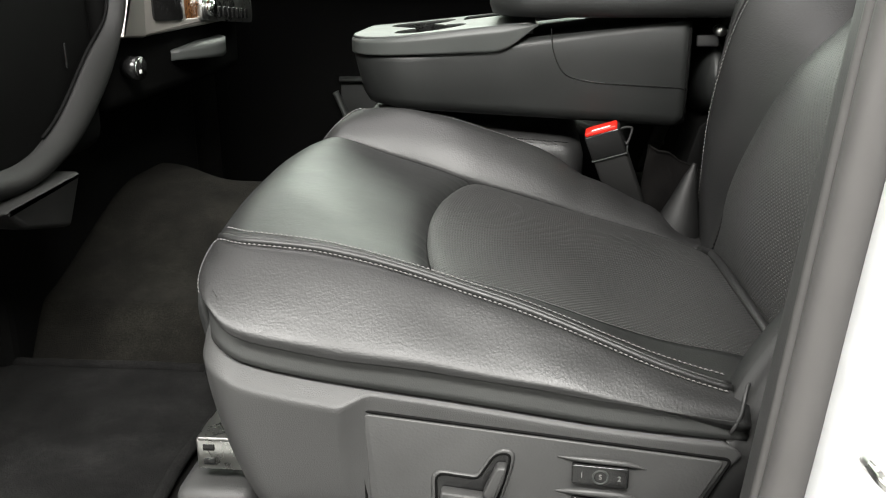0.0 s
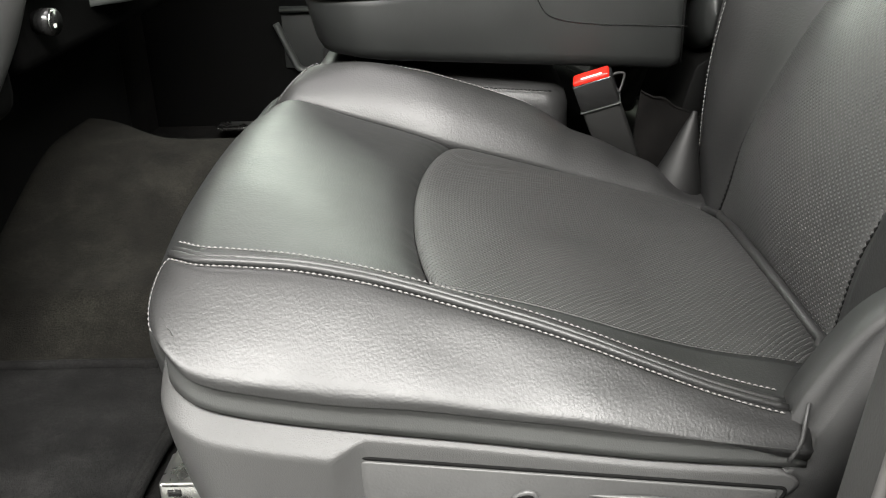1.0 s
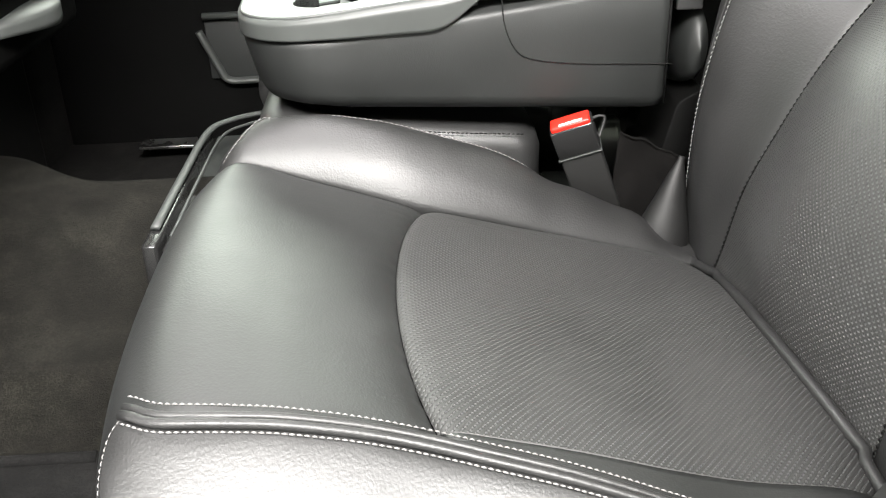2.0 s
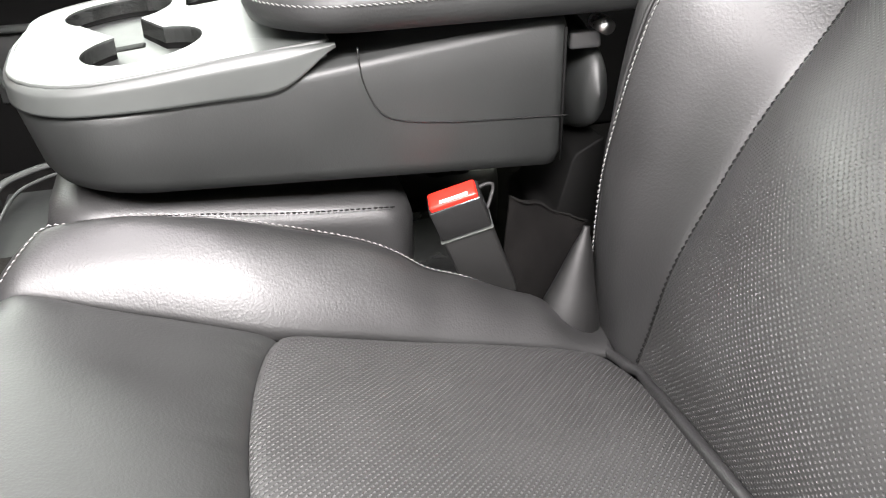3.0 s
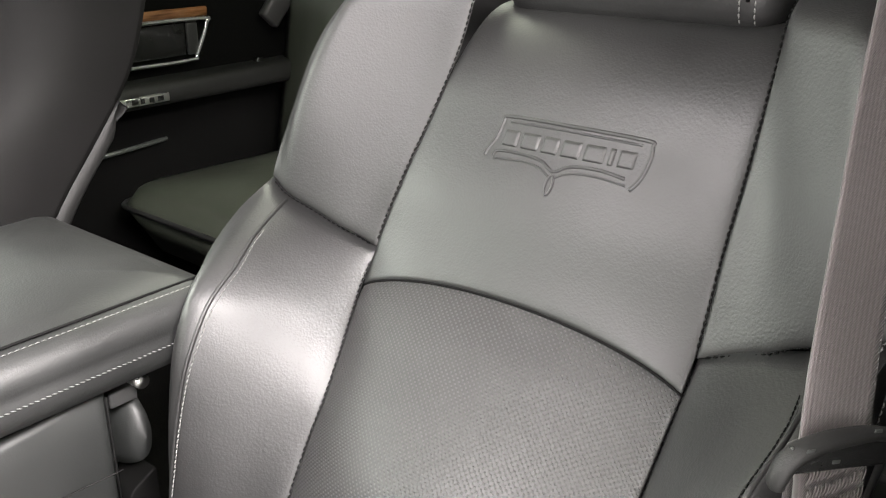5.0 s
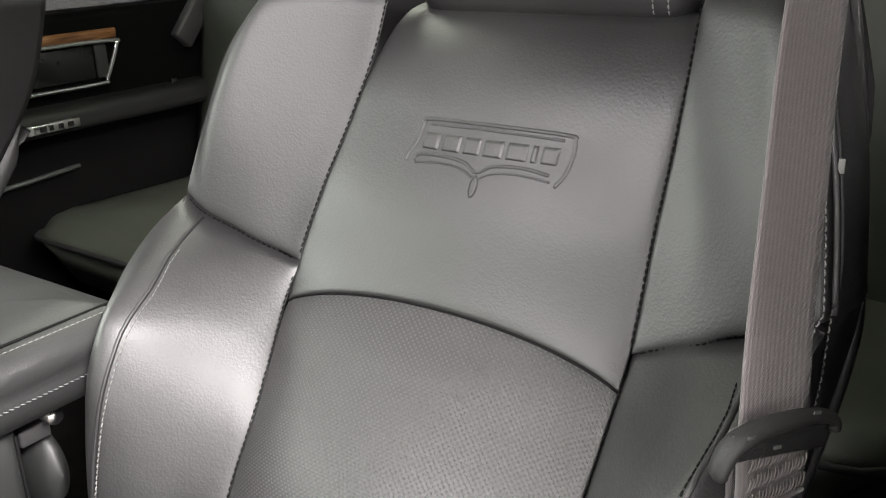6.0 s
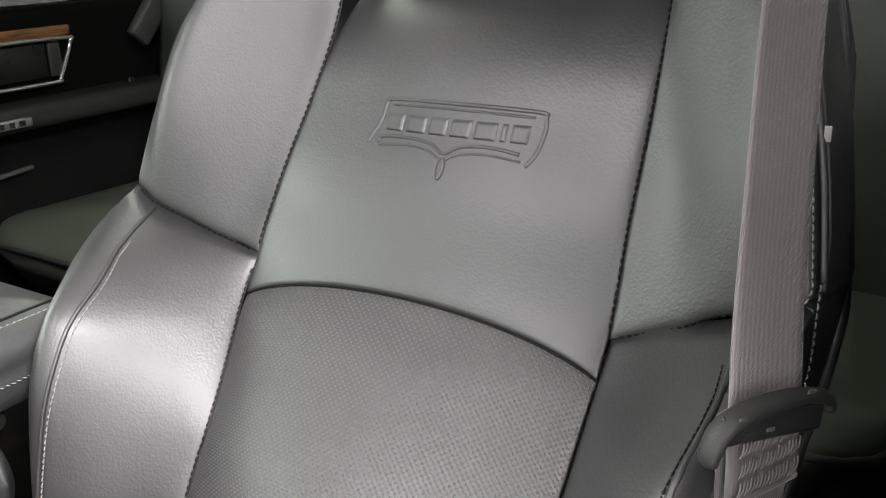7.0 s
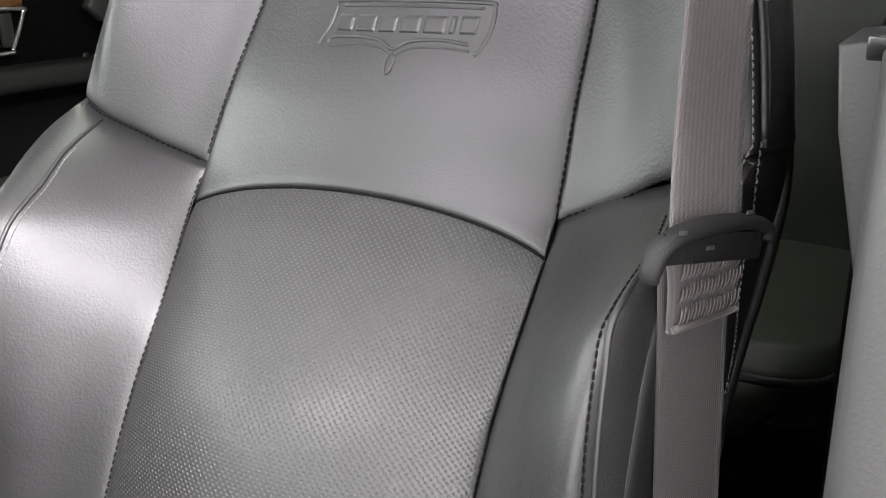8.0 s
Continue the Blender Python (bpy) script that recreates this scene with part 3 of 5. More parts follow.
def front_skirt(u, v):
    y = 0.708 + 0.43 * u
    t = (y - 0.92) / 0.215
    return Vector((-0.050 + 0.012 * abs(t) ** 4, y, 1.075 - 0.05 * v - 0.004 * u))


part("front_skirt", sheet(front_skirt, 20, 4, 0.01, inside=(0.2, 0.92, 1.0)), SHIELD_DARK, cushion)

# raised flat-felled seam with two rows of pale stitching along the outer edge
XS = [-0.040 + 0.415 * k / 60 for k in range(61)]


def seam_line(dy, dz):
    out = []
    for x in XS:
        f = smooth(-0.005, -0.044, x) ** 2
        out.append((x, SEAM_OUT_Y(x) + dy + 0.012 * f, SEAM_OUT_Z(x) + dz))
    return out


part("seam_ridge", tube(seam_line(0.0005, -0.0005), 0.0032, 8), HIDE, cushion)
part("seam_ridge", tube(seam_line(0.0085, -0.001), 0.0028, 8), HIDE, cushion)
part("stitching", stitches([(a, b, mid_z(a, 0.04) + 0.0004) for a, b, c in seam_line(0.0145, 0)], 0.0042, 0.0034, 0.00080), THREAD, cushion, "pale stitching")
part("stitching", stitches(seam_line(-0.0065, -0.0012), 0.0042, 0.0034, 0.00080, normal=(0, -0.5, 1)), THREAD, cushion, "pale stitching")
crest_line = []
for k in range(1, 62):
    u = 0.004 + 0.816 * k / 62
    p = inner_bolster(u, 0.5 - 0.42 * smooth(0.15, 0.0, u))
    crest_line.append((p.x, p.y + 0.001, p.z + 0.0007))
part("stitching", stitches(crest_line, 0.0052, 0.0040, 0.0007, normal=(0, 0.1, 1), slant=0.35), THREAD, cushion, "pale stitching")
nose_line = [outer_side(0.02, k / 20) + Vector((-0.0003, -0.0002, 0)) for k in range(21)]
part("stitching", stitches(nose_line, 0.0042, 0.0030, 0.0005, normal=(-1, 0, 0)), THREAD, cushion, "pale stitching")
tie = [(0.372, 0.652, 1.012), (0.378, 0.652, 1.028), (0.382, 0.660, 1.043), (0.388, 0.670, 1.049), (0.402, 0.684, 1.046)]
part("tie_cord", tube(line(tie, 14), 0.0016, 8), SHIELD_DARK, cushion, "black elastic cover tie")

# ---- plastic side shield with its inset switch panel
SHIELD_LOW = 0.865
SHIELD_END = pchip([(0.86, 0.318), (0.948, 0.357), (0.980, 0.3745), (0.992, 0.383), (1.003, 0.371), (1.010, 0.364)])


def shield_face(u, v):
    """A sloping shoulder under the skirt, a hard edge, then an upright face; the front corner stands proud of the switch panel's frame."""
    x, inward = corner(u, -0.004, 0.042, SHIELD_END(1.009 - 0.145 * max(v - 0.16, 0) / 0.84 - 0.06 * min(v, 0.16)), 0.2, 85)
    proud = 1 - min(max((x - 0.072) / 0.022, 0.0), 1.0)
    top, h = TRIM_Z(x) - 0.002, 0.0085 + 0.011 * proud
    edge_y = 0.6565 - 0.0115 * proud
    if v < 0.16:
        s = v / 0.16
        y, z = 0.668 + (edge_y - 0.668) * s ** 0.85, top - h * s
    else:
        s = (v - 0.16) / 0.84
        y, z = edge_y + 0.014 * proud * s + 0.008 * smooth(0.5, 1.0, s), (top - h) * (1 - s) + SHIELD_LOW * s
    lean = max(top - z, 0.0) / 0.18
    x += 0.045 * lean * lean * smooth(0.10, -0.045, x)
    return Vector((x, y + inward, z))


base = part("side_shield", sheet(shield_face, 120, 60, 0.006, inside=(0.2, 0.92, 1.0)), SHIELD, seat, "dark grey grained plastic side shield")


def shield_front(u, v):
    y = 0.716 + 0.42 * u
    t = (y - 0.92) / 0.21
    z = 1.062 - 0.19 * v
    return Vector((-0.046 + 0.018 * abs(t) ** 4 + 0.050 * v * v, y, z))


part("front_valance", sheet(shield_front, 24, 12, 0.006, inside=(0.2, 0.92, 1.0)), SHIELD, seat, "dark grey plastic front valance")
part("under_frame", block(0.0, 0.42, 0.70, 1.13, 0.93, 1.005, 0.01), GLOSS, seat, "black seat frame")

PANEL_Y = 0.6590
panel = part("switch_panel", prism(round_outline([(0.090, 1.0135), (0.371, 0.9855), (0.330, 0.905), (0.250, 0.880), (0.110, 0.880), (0.094, 0.93)], [0.004, 0.006, 0.02, 0.03, 0.02, 0.02]), 0.008, "y", PANEL_Y - 0.004, 0.0012), PANEL_GRAIN, seat, "dark leather-grained switch panel")
groove = round_outline([(0.0870, 1.0160), (0.376, 0.9870), (0.334, 0.900), (0.252, 0.874), (0.106, 0.874), (0.090, 0.93)], [0.004, 0.006, 0.02, 0.03, 0.02, 0.02])
part("panel_gap", tube([(a, PANEL_Y - 0.0022, b) for a, b in groove], 0.0015, 6, closed=True), DARK_THREAD, seat, "black gap line")
# pocket and rocker levers
pocket = round_outline([(0.146, 0.966), (0.181, 0.962), (0.196, 0.987), (0.208, 0.987), (0.207, 0.975), (0.196, 0.935), (0.146, 0.935)], [0.008, 0.005, 0.008, 0.006, 0.006, 0.008, 0.008])
part("lever_bezel", tube([(a, PANEL_Y - 0.0045, b) for a, b in pocket], 0.0024, 8, closed=True), PANEL_GRAIN, panel, "grained raised bezel")
part("bezel_gap", tube([(0.178 + (a - 0.178) * 0.95, PANEL_Y - 0.0062, 0.962 + (b - 0.962) * 0.95) for a, b in pocket], 0.0011, 6, closed=True), DARK_THREAD, panel)
part("lever_pocket", prism(pocket, 0.003, "y", PANEL_Y - 0.006, 0.0005), GLOSS, panel, "black recess")
part("slide_lever", prism(round_outline([(0.152, 0.955), (0.187, 0.951), (0.190, 0.938), (0.152, 0.938)], 0.003), 0.012, "y", PANEL_Y - 0.018, 0.002), SHIELD, panel, "dark grey slide lever")
part("recline_lever", prism(round_outline([(0.185, 0.953), (0.196, 0.979), (0.204, 0.979), (0.202, 0.968), (0.194, 0.945)], 0.003), 0.012, "y", PANEL_Y - 0.018, 0.002), SHIELD, panel, "dark grey recline lever")
# memory switch
memory = part("memory_switch", prism(round_outline([(0.2545, 0.9800), (0.2985, 0.9775), (0.2985, 0.9600), (0.2545, 0.9630)], 0.002), 0.006, "y", PANEL_Y - 0.0085, 0.0012), GLOSS, panel, "black three-button memory switch")
ring = [(0.2765 + 0.0058 * math.cos(q), PANEL_Y - 0.0088, 0.9700 + 0.0058 * math.sin(q)) for q in (2 * math.pi * k / 20 for k in range(20))]
part("button_ring", tube(ring, 0.0008, 6, closed=True), SATIN, memory, "thin pale ring")


def lettering(text, size, m, material, parent, name="lettering"):
    c = bpy.data.curves.new(name, "FONT")
    c.body, c.size, c.align_x, c.align_y, c.extrude = text, size, "CENTER", "CENTER", 0.0002
    ob = bpy.data.objects.new(name, c)
    scene.collection.objects.link(ob)
    bpy.context.view_layer.update()
    data = bpy.data.meshes.new_from_object(ob.evaluated_get(bpy.context.evaluated_depsgraph_get()))
    bpy.data.objects.remove(ob)
    data.materials.append(material)
    o = new(name, data)
    o.matrix_world = m
    bpy.context.view_layer.update()
    o.parent = parent
    o.matrix_parent_inverse = parent.matrix_world.inverted()
    return o


for text, x in (("1", 0.2620), ("S", 0.2765), ("2", 0.2910)):
    lettering(text, 0.0062, pose(x, PANEL_Y - 0.0090, 0.9700 - 0.06 * (x - 0.2765), 90, 0, 0), GREY_THREAD, memory)
part("brow", tube(line([(0.243, PANEL_Y - 0.004, 0.984), (0.262, PANEL_Y - 0.006, 0.9835), (0.295, PANEL_Y - 0.006, 0.981), (0.312, PANEL_Y - 0.004, 0.976)], 16), [0.0006 + 0.0018 * math.sin(math.pi * k / 16) for k in range(17)], 8), PANEL_GRAIN, panel)
part("lumbar_switch", prism(round_outline([(0.2545, 0.950), (0.2975, 0.947), (0.2975, 0.928), (0.2545, 0.931)], 0.003), 0.006, "y", PANEL_Y - 0.008, 0.0012), GLOSS, panel, "black lumbar rocker switch")
part("brow", tube(line([(0.240, PANEL_Y - 0.003, 0.953), (0.262, PANEL_Y - 0.006, 0.9545), (0.295, PANEL_Y - 0.006, 0.952), (0.312, PANEL_Y - 0.003, 0.945)], 16), [0.0006 + 0.0026 * math.sin(math.pi * k / 16) for k in range(17)], 8), PANEL_GRAIN, panel)

# ---- floor rail
rail = part("slide_rail", block(-0.075, 0.40, 0.715, 0.755, 0.918, 0.950, 0.003), STEEL, seat, "bright zinc-plated slide rail")
part("rail_flange", block(-0.070, 0.40, 0.710, 0.760, 0.950, 0.954, 0.001), STEEL, rail)
part("rail_foot", block(-0.095, -0.02, 0.70, 0.77, FLOOR - 0.012, 0.905, 0.012), SHIELD, rail, "grey plastic rail foot cover")
for dz in (0.927, 0.941):
    part("rail_slot", block(-0.068, -0.058, 0.7138, 0.7160, dz - 0.003, dz + 0.003, 0.0005), GLOSS, rail)
part("slide_rail", block(-0.075, 0.40, 1.075, 1.115, FLOOR - 0.012, 0.95, 0.003), STEEL, seat, "bright zinc-plated slide rail")

# ---- backrest
BX = pchip([(1.00, 0.428), (1.04, 0.437), (1.10, 0.448), (1.165, 0.475), (1.25, 0.522), (1.33, 0.597), (1.363, 0.627), (1.43, 0.656), (1.49, 0.686), (1.55, 0.711), (1.60, 0.730), (1.64, 0.750)])
BIN = pchip([(1.00, 1.070), (1.10, 1.061), (1.25, 1.059), (1.366, 1.087), (1.43, 1.075), (1.49, 1.062), (1.55, 1.050), (1.64, 1.045)])
BOUT = pchip([(1.00, 0.762), (1.10, 0.768), (1.25, 0.774), (1.366, 0.776), (1.64, 0.776)])
BBULGE = pchip([(1.00, 0.010), (1.05, 0.018), (1.10, 0.030), (1.165, 0.042), (1.24, 0.046), (1.32, 0.028), (1.36, 0.018), (1.45, 0.009), (1.55, 0.002), (1.64, 0.0)])


def back_point(z, v):
    """On the front of the backrest; v runs from the outer to the inner seam."""
    y = (1 - v) * BOUT(z) + v * BIN(z)
    return Vector((BX(z) - BBULGE(z) * (1 - (2 * v - 1) ** 2), y, z))


def arch_z(v):
    return 1.337 + 0.026 * (4 * v * (1 - v)) ** 0.8


def back_insert(u, v):
    z = 1.015 + (arch_z(v) - 1.015) * u
    p = back_point(z, v)
    p.x += tuck(arch_z(v) - z, 0.006, 0.004) + tuck(v * 0.31, 0.0028, 0.0023) + tuck((1 - v) * 0.31, 0.0028, 0.0023)
    return p


def back_upper(u, v):
    z = arch_z(v) + (1.615 - arch_z(v)) * u
    p = back_point(z, v)
    p.x += tuck(z - arch_z(v), 0.004, 0.003) + tuck(v * 0.31, 0.0028, 0.0023) + tuck((1 - v) * 0.31, 0.0028, 0.0023)
    if z > 1.50:
        # the panel rolls back under the headrest
        a = (z - 1.50) / 0.115 * 0.5 * math.pi
        p.x += 0.045 * (1 - math.cos(a))
        p.z = 1.50 + 0.0745 * math.sin(a)
    return p


# control rows of the lower wing: (height fraction, then x and y at the seam, two in between, the crest and the rear edge)
WING = [
    (0.00, (0.433, 1.056), (0.428, 1.083), (0.430, 1.125), (0.433, 1.160), (0.465, 1.180)),
    (0.20, (0.450, 1.058), (0.437, 1.088), (0.428, 1.128), (0.434, 1.162), (0.470, 1.185)),
    (0.45, (0.490, 1.061), (0.463, 1.095), (0.443, 1.130), (0.438, 1.160), (0.475, 1.188)),
    (0.70, (0.543, 1.068), (0.500, 1.100), (0.463, 1.131), (0.450, 1.157), (0.490, 1.190)),
    (0.86, (0.595, 1.078), (0.545, 1.106), (0.497, 1.135), (0.477, 1.158), (0.520, 1.195)),
    (0.95, (0.618, 1.086), (0.592, 1.115), (0.560, 1.145), (0.545, 1.172), (0.570, 1.203)),
    (1.00, (0.627, 1.087), (0.622, 1.118), (0.616, 1.150), (0.611, 1.182), (0.615, 1.207)),
]
WX = [pchip([(r[0], r[1 + k][0]) for r in WING]) for k in range(5)]
WY = [pchip([(r[0], r[1 + k][1]) for r in WING]) for k in range(5)]
MIRROR = 1.848


RISE_IN = pchip([(0, 0), (0.5, 0.025), (1, 0.048)])
RISE_OUT = pchip([(0, -0.007), (0.25, 0.012), (0.5, 0.029), (1, 0.050)])


def rise(v, flip):
    """How far the seam between wing and shoulder climbs towards the outside."""
    return RISE_OUT(v) if flip else RISE_IN(v)


def wing_low(u, v, flip=False):
    zs = 1.015 + u * 0.351
    sy = MIRROR - BOUT(zs) if flip else BIN(zs)
    cols = [(WX[k](u), WY[k](u), 0) for k in range(1, 5)]
    cols[0] = (cols[0][0], cols[0][1] + 0.6 * (sy - WY[0](u)), 0)
    if flip:
        cols[3] = (cols[3][0] - 0.004, cols[3][1] - 0.020 + 0.004 * smooth(0.92, 0.70, u), 0)
    p = cubic([(BX(zs), sy, 0)] + cols, v)
    z = 1.015 + u * (1.366 + rise(v, flip) - 1.015)
    p = Vector((p.x + tuck(v * 0.13, 0.0028, 0.0023) + tuck((1 - u) * 0.36, 0.004, 0.003), p.y, z))
    if flip:
        p.y = MIRROR - p.y
    return p


def wing_side(u, v, flip=False):
    """The side of the backrest, from the crest round to the shell."""
    a = wing_low(u, 1.0, flip)
    a.y = MIRROR - a.y if flip else a.y
    b = Vector((0.545 + 0.140 * smooth(0.0, 0.72, u), 1.195 + 0.008 * u - (0.017 - 0.018 * smooth(0.55, 1.0, u) if flip else 0), a.z))
    b.x = max(b.x, a.x + 0.03)
    p = a.lerp(b, v)
    p.y += 0.006 * math.sin(math.pi * v)
    if flip:
        p.y = MIRROR - p.y
    return p


UPPER = [
    (0.00, (0.622, 1.118), (0.616, 1.150), (0.611, 1.182), (0.615, 1.207)),
    (0.33, (0.655, 1.108), (0.634, 1.146), (0.624, 1.176), (0.636, 1.197)),
    (0.70, (0.697, 1.090), (0.672, 1.130), (0.654, 1.160), (0.660, 1.180)),
    (1.00, (0.722, 1.080), (0.702, 1.115), (0.690, 1.142), (0.698, 1.158)),
]
UX = [pchip([(r[0], r[1 + k][0]) for r in UPPER]) for k in range(4)]
UY = [pchip([(r[0], r[1 + k][1]) for r in UPPER]) for k in range(4)]


def wing_up(u, v, flip=False):
    # the outer shoulder is a little narrower
    z0, z1 = 1.366 + rise(v, flip), 1.615 - 0.02 * v * v
    z = z0 + (z1 - z0) * u
    sy = BIN(z) if not flip else MIRROR - BOUT(z)
    p = cubic([(BX(z), sy, 0)] + [(UX[k](u), UY[k](u), 0) for k in range(4)], v)
    p = Vector((p.x, p.y, z))
    p.x += tuck(v * 0.2, 0.0028, 0.0023) + tuck((z - z0), 0.004, 0.003) + 0.05 * smooth(1.57, 1.62, z) ** 2
    if flip:
        p.y = MIRROR - p.y + 0.014 * v
    return p


def shoulder_side(u, v, flip=False):
    a = wing_up(u, 1.0, flip)
    a.y = MIRROR - a.y if flip else a.y
    b = Vector((a.x + 0.075, a.y + 0.012, a.z - 0.004))
    p = a.lerp(b, v)
    p.y += 0.006 * math.sin(math.pi * v)
    if flip:
        p.y = MIRROR - p.y
    return p


crease = []
for k in range(-2, 43):
    v = min(max(k / 40, 0.0), 1.0)
    y = top_point(0.42, v).y
    b = back_point(1.036, (y - 0.762) / 0.294).x if 0.762 < y < 1.056 else BX(1.036) - 0.006
    x = b - 0.005
    crease.append(Vector((x, y + (k / 40 - v) * 0.3, insert_surface(*insert_x(1.0, v)[:2], x, v).z + 0.0030)))
part("piping", tube(crease, 0.0048, 10), HIDE, cushion)
ROW_IN = pchip([(0, 0.74), (0.3, 0.72), (0.5, 0.64), (0.7, 0.585), (0.83, 0.56), (0.91, 0.56), (0.965, 0.635), (1.0, 0.685)])
ROW_OUT = pchip([(0, 0.80), (0.60, 0.82), (0.79, 0.79), (0.94, 0.67), (1.0, 0.50)])
back = part("backrest", sheet(eased(back_insert, True), 70, 48, 0.02, inside=(0.72, 0.924, 1.3)), HIDE_HOLES, seat, "perforated black leather backrest")
part("upper_panel", sheet(eased(back_upper), 50, 44, 0.015, inside=(0.72, 0.924, 1.3)), HIDE, back)
INNER_SIDES = []
for flip in (False, True):
    part("wing", sheet(eased(lambda u, v: wing_low(u, v, flip)), 60, 36, 0.01, inside=(0.72, 0.924, 1.3)), HIDE, back)
    side = part("wing_side", sheet(lambda u, v: wing_side(u, v, flip), 40, 12, 0.01, inside=(0.72, 0.924, 1.3)), HIDE, back)
    INNER_SIDES += [] if flip else [side.data]
    part("shoulder", sheet(eased(lambda u, v: wing_up(u, v, flip), True), 44, 36, 0.01, inside=(0.72, 0.924, 1.3)), HIDE, back)
    slope = part("shoulder_side", sheet(lambda u, v: shoulder_side(u, v, flip), 30, 10, 0.01, inside=(0.72, 0.924, 1.3)), HIDE, back)
    INNER_SIDES += [] if flip else [slope.data]
    row = [wing_low(0.04 + 0.93 * k / 50, ROW_OUT(0.04 + 0.93 * k / 50) if flip else ROW_IN(0.04 + 0.93 * k / 50), flip) + Vector((-0.0014, 0, 0)) for k in range(51)]
    part("stitching", stitches(row, 0.0050, 0.0040, 0.0008, normal=(-1, 0.3 if not flip else -0.3, 0)), DARK_THREAD if flip else GREY_THREAD, back)
    part("piping", tube([wing_low(0.04 + 0.955 * k / 50, 0.042 + (ROW_OUT(0.04 + 0.955 * k / 50) if flip else ROW_IN(0.04 + 0.955 * k / 50)), flip) for k in range(51)], 0.0020, 6), HIDE, back)
    seamline = [wing_low(k / 50, 0.0, flip) + Vector((-0.0020, 0, 0)) for k in range(1, 50)]
    part("seam_thread", stitches(seamline, 0.0054, 0.0041, 0.0011, normal=(-1, 0, 0.3)), DARK_THREAD, back, "dark stitching")
    seamline = [wing_up(k / 50, 0.0, flip) + Vector((-0.0020, 0, 0)) for k in range(1, 48)]
    part("seam_thread", stitches(seamline, 0.0054, 0.0041, 0.0011, normal=(-1, 0, 0.3)), DARK_THREAD, back, "dark stitching")
UP_ROW = pchip([(0.0, 0.09), (0.3, 0.21), (1.0, 0.22)])
LOW_ROW = pchip([(0.0, 0.90), (0.6, 0.84), (0.8, 0.62), (0.9, 0.52), (1.0, 0.24)])
for flip in (False, True):
    seamline = [wing_up(0.004, 0.03 + 0.92 * k / 40, flip) + Vector((-0.0022, 0, -0.0004)) for k in range(41)]
    part("seam_thread", stitches(seamline, 0.0054, 0.0040, 0.0008, normal=(-1, 0, 0.3)), DARK_THREAD, back, "dark stitching")
outer_row = [wing_side(k / 40, LOW_ROW(k / 40), True) for k in range(40)] + [shoulder_side(k / 30, UP_ROW(k / 30), True) for k in range(1, 31)]
part("stitching", stitches([p + Vector((0, -0.001, 0)) for p in outer_row], 0.0052, 0.0040, 0.0008, normal=(-0.3, -1, 0)), THREAD, back, "pale stitching")
inner_row = [wing_side(0.9 + 0.1 * k / 8, 0.05 + 0.25 * (1 - k / 8), True) for k in range(8)] + [shoulder_side(k / 30, 0.015, True) for k in range(1, 31)]
part("stitching", stitches([p + Vector((-0.0006, -0.0008, 0)) for p in inner_row], 0.0052, 0.0040, 0.0008, normal=(-0.6, -1, 0)), THREAD, back, "pale stitching")
part("arch_seam", tube([back_insert(1.0, k / 40) + Vector((-0.0005, 0, 0.001)) for k in range(41)], 0.0012, 6), DARK_THREAD, back, "dark arched seam")


def gusset(u, v):
    """Outer flank of the backrest, from behind the stitching round to the shell."""
    z = 1.10 + 0.51 * u
    up = smooth(1.36, 1.40, z)
    s = wing_side(min((z - 1.015) / 0.36, 1.0), 0.96, True).lerp(shoulder_side(max((z - 1.375) / 0.24, 0.0), 0.96, True), up)
    end = max(0.835, s.x + 0.07)
    return Vector((s.x + (end - s.x) * v, s.y + 0.0005 - 0.002 * math.sin(math.pi * min(v / 0.3, 1.0)) + 0.07 * max(v - 0.04, 0.0) ** 1.5, z))


part("flank", sheet(gusset, 60, 20, 0.008, inside=(0.72, 0.924, 1.3)), HIDE, back)


def shell(u, v):
    z = 1.0 + 0.62 * v
    a = math.pi * u
    cx = 0.57 + 0.22 * smooth(1.0, 1.6, z)
    return Vector((cx + 0.075 * math.sin(a), 0.924 - 0.258 * math.cos(a) * (1 - 0.10 * smooth(1.5, 1.62, z)), z))


part("back_shell", sheet(shell, 30, 20, 0.006, inside=(0.72, 0.924, 1.3)), DASH_EDGE, back, "black plastic back shell")


headrest = part("headrest", block(0.748, 0.862, 0.790, 1.045, 1.562, 1.77, 0.030, 6), HIDE, seat, "black leather headrest")
part("headrest_seam", tube([(0.7475, 0.815, 1.59), (0.7475, 0.815, 1.66), (0.750, 0.815, 1.735)], 0.0016, 6), DARK_THREAD, headrest)
for y in (0.809, 0.821):
    part("stitching", stitches(line([(0.7535, y, 1.571), (0.7478, y, 1.590), (0.7475, y, 1.67), (0.7478, y, 1.745)], 20), 0.0050, 0.0040, 0.0008, normal=(-1, 0, 0)), THREAD, headrest, "pale stitching")
for y in (0.85, 0.98):
    part("headrest_post", tube([(0.800, y, 1.54), (0.805, y, 1.64)], 0.006, 10), CHROME, headrest)

# recliner cover rising from the shield beside the hinge
cover_radii = [0.006, 0.006, 0.02, 0.03, 0.03, 0.02, 0.02, 0.02, 0.02]
cover_rim = round_outline([(0.345, 1.005), (0.370, 1.012), (0.3775, 1.045), (0.402, 1.089), (0.421, 1.113), (0.450, 1.130), (0.500, 1.120), (0.500, 0.860), (0.300, 0.860)], cover_radii)
cover_flat = round_outline([(0.352, 0.990), (0.378, 1.004), (0.400, 1.044), (0.417, 1.083), (0.430, 1.104), (0.455, 1.118), (0.494, 1.110), (0.494, 0.866), (0.306, 0.866)], cover_radii)
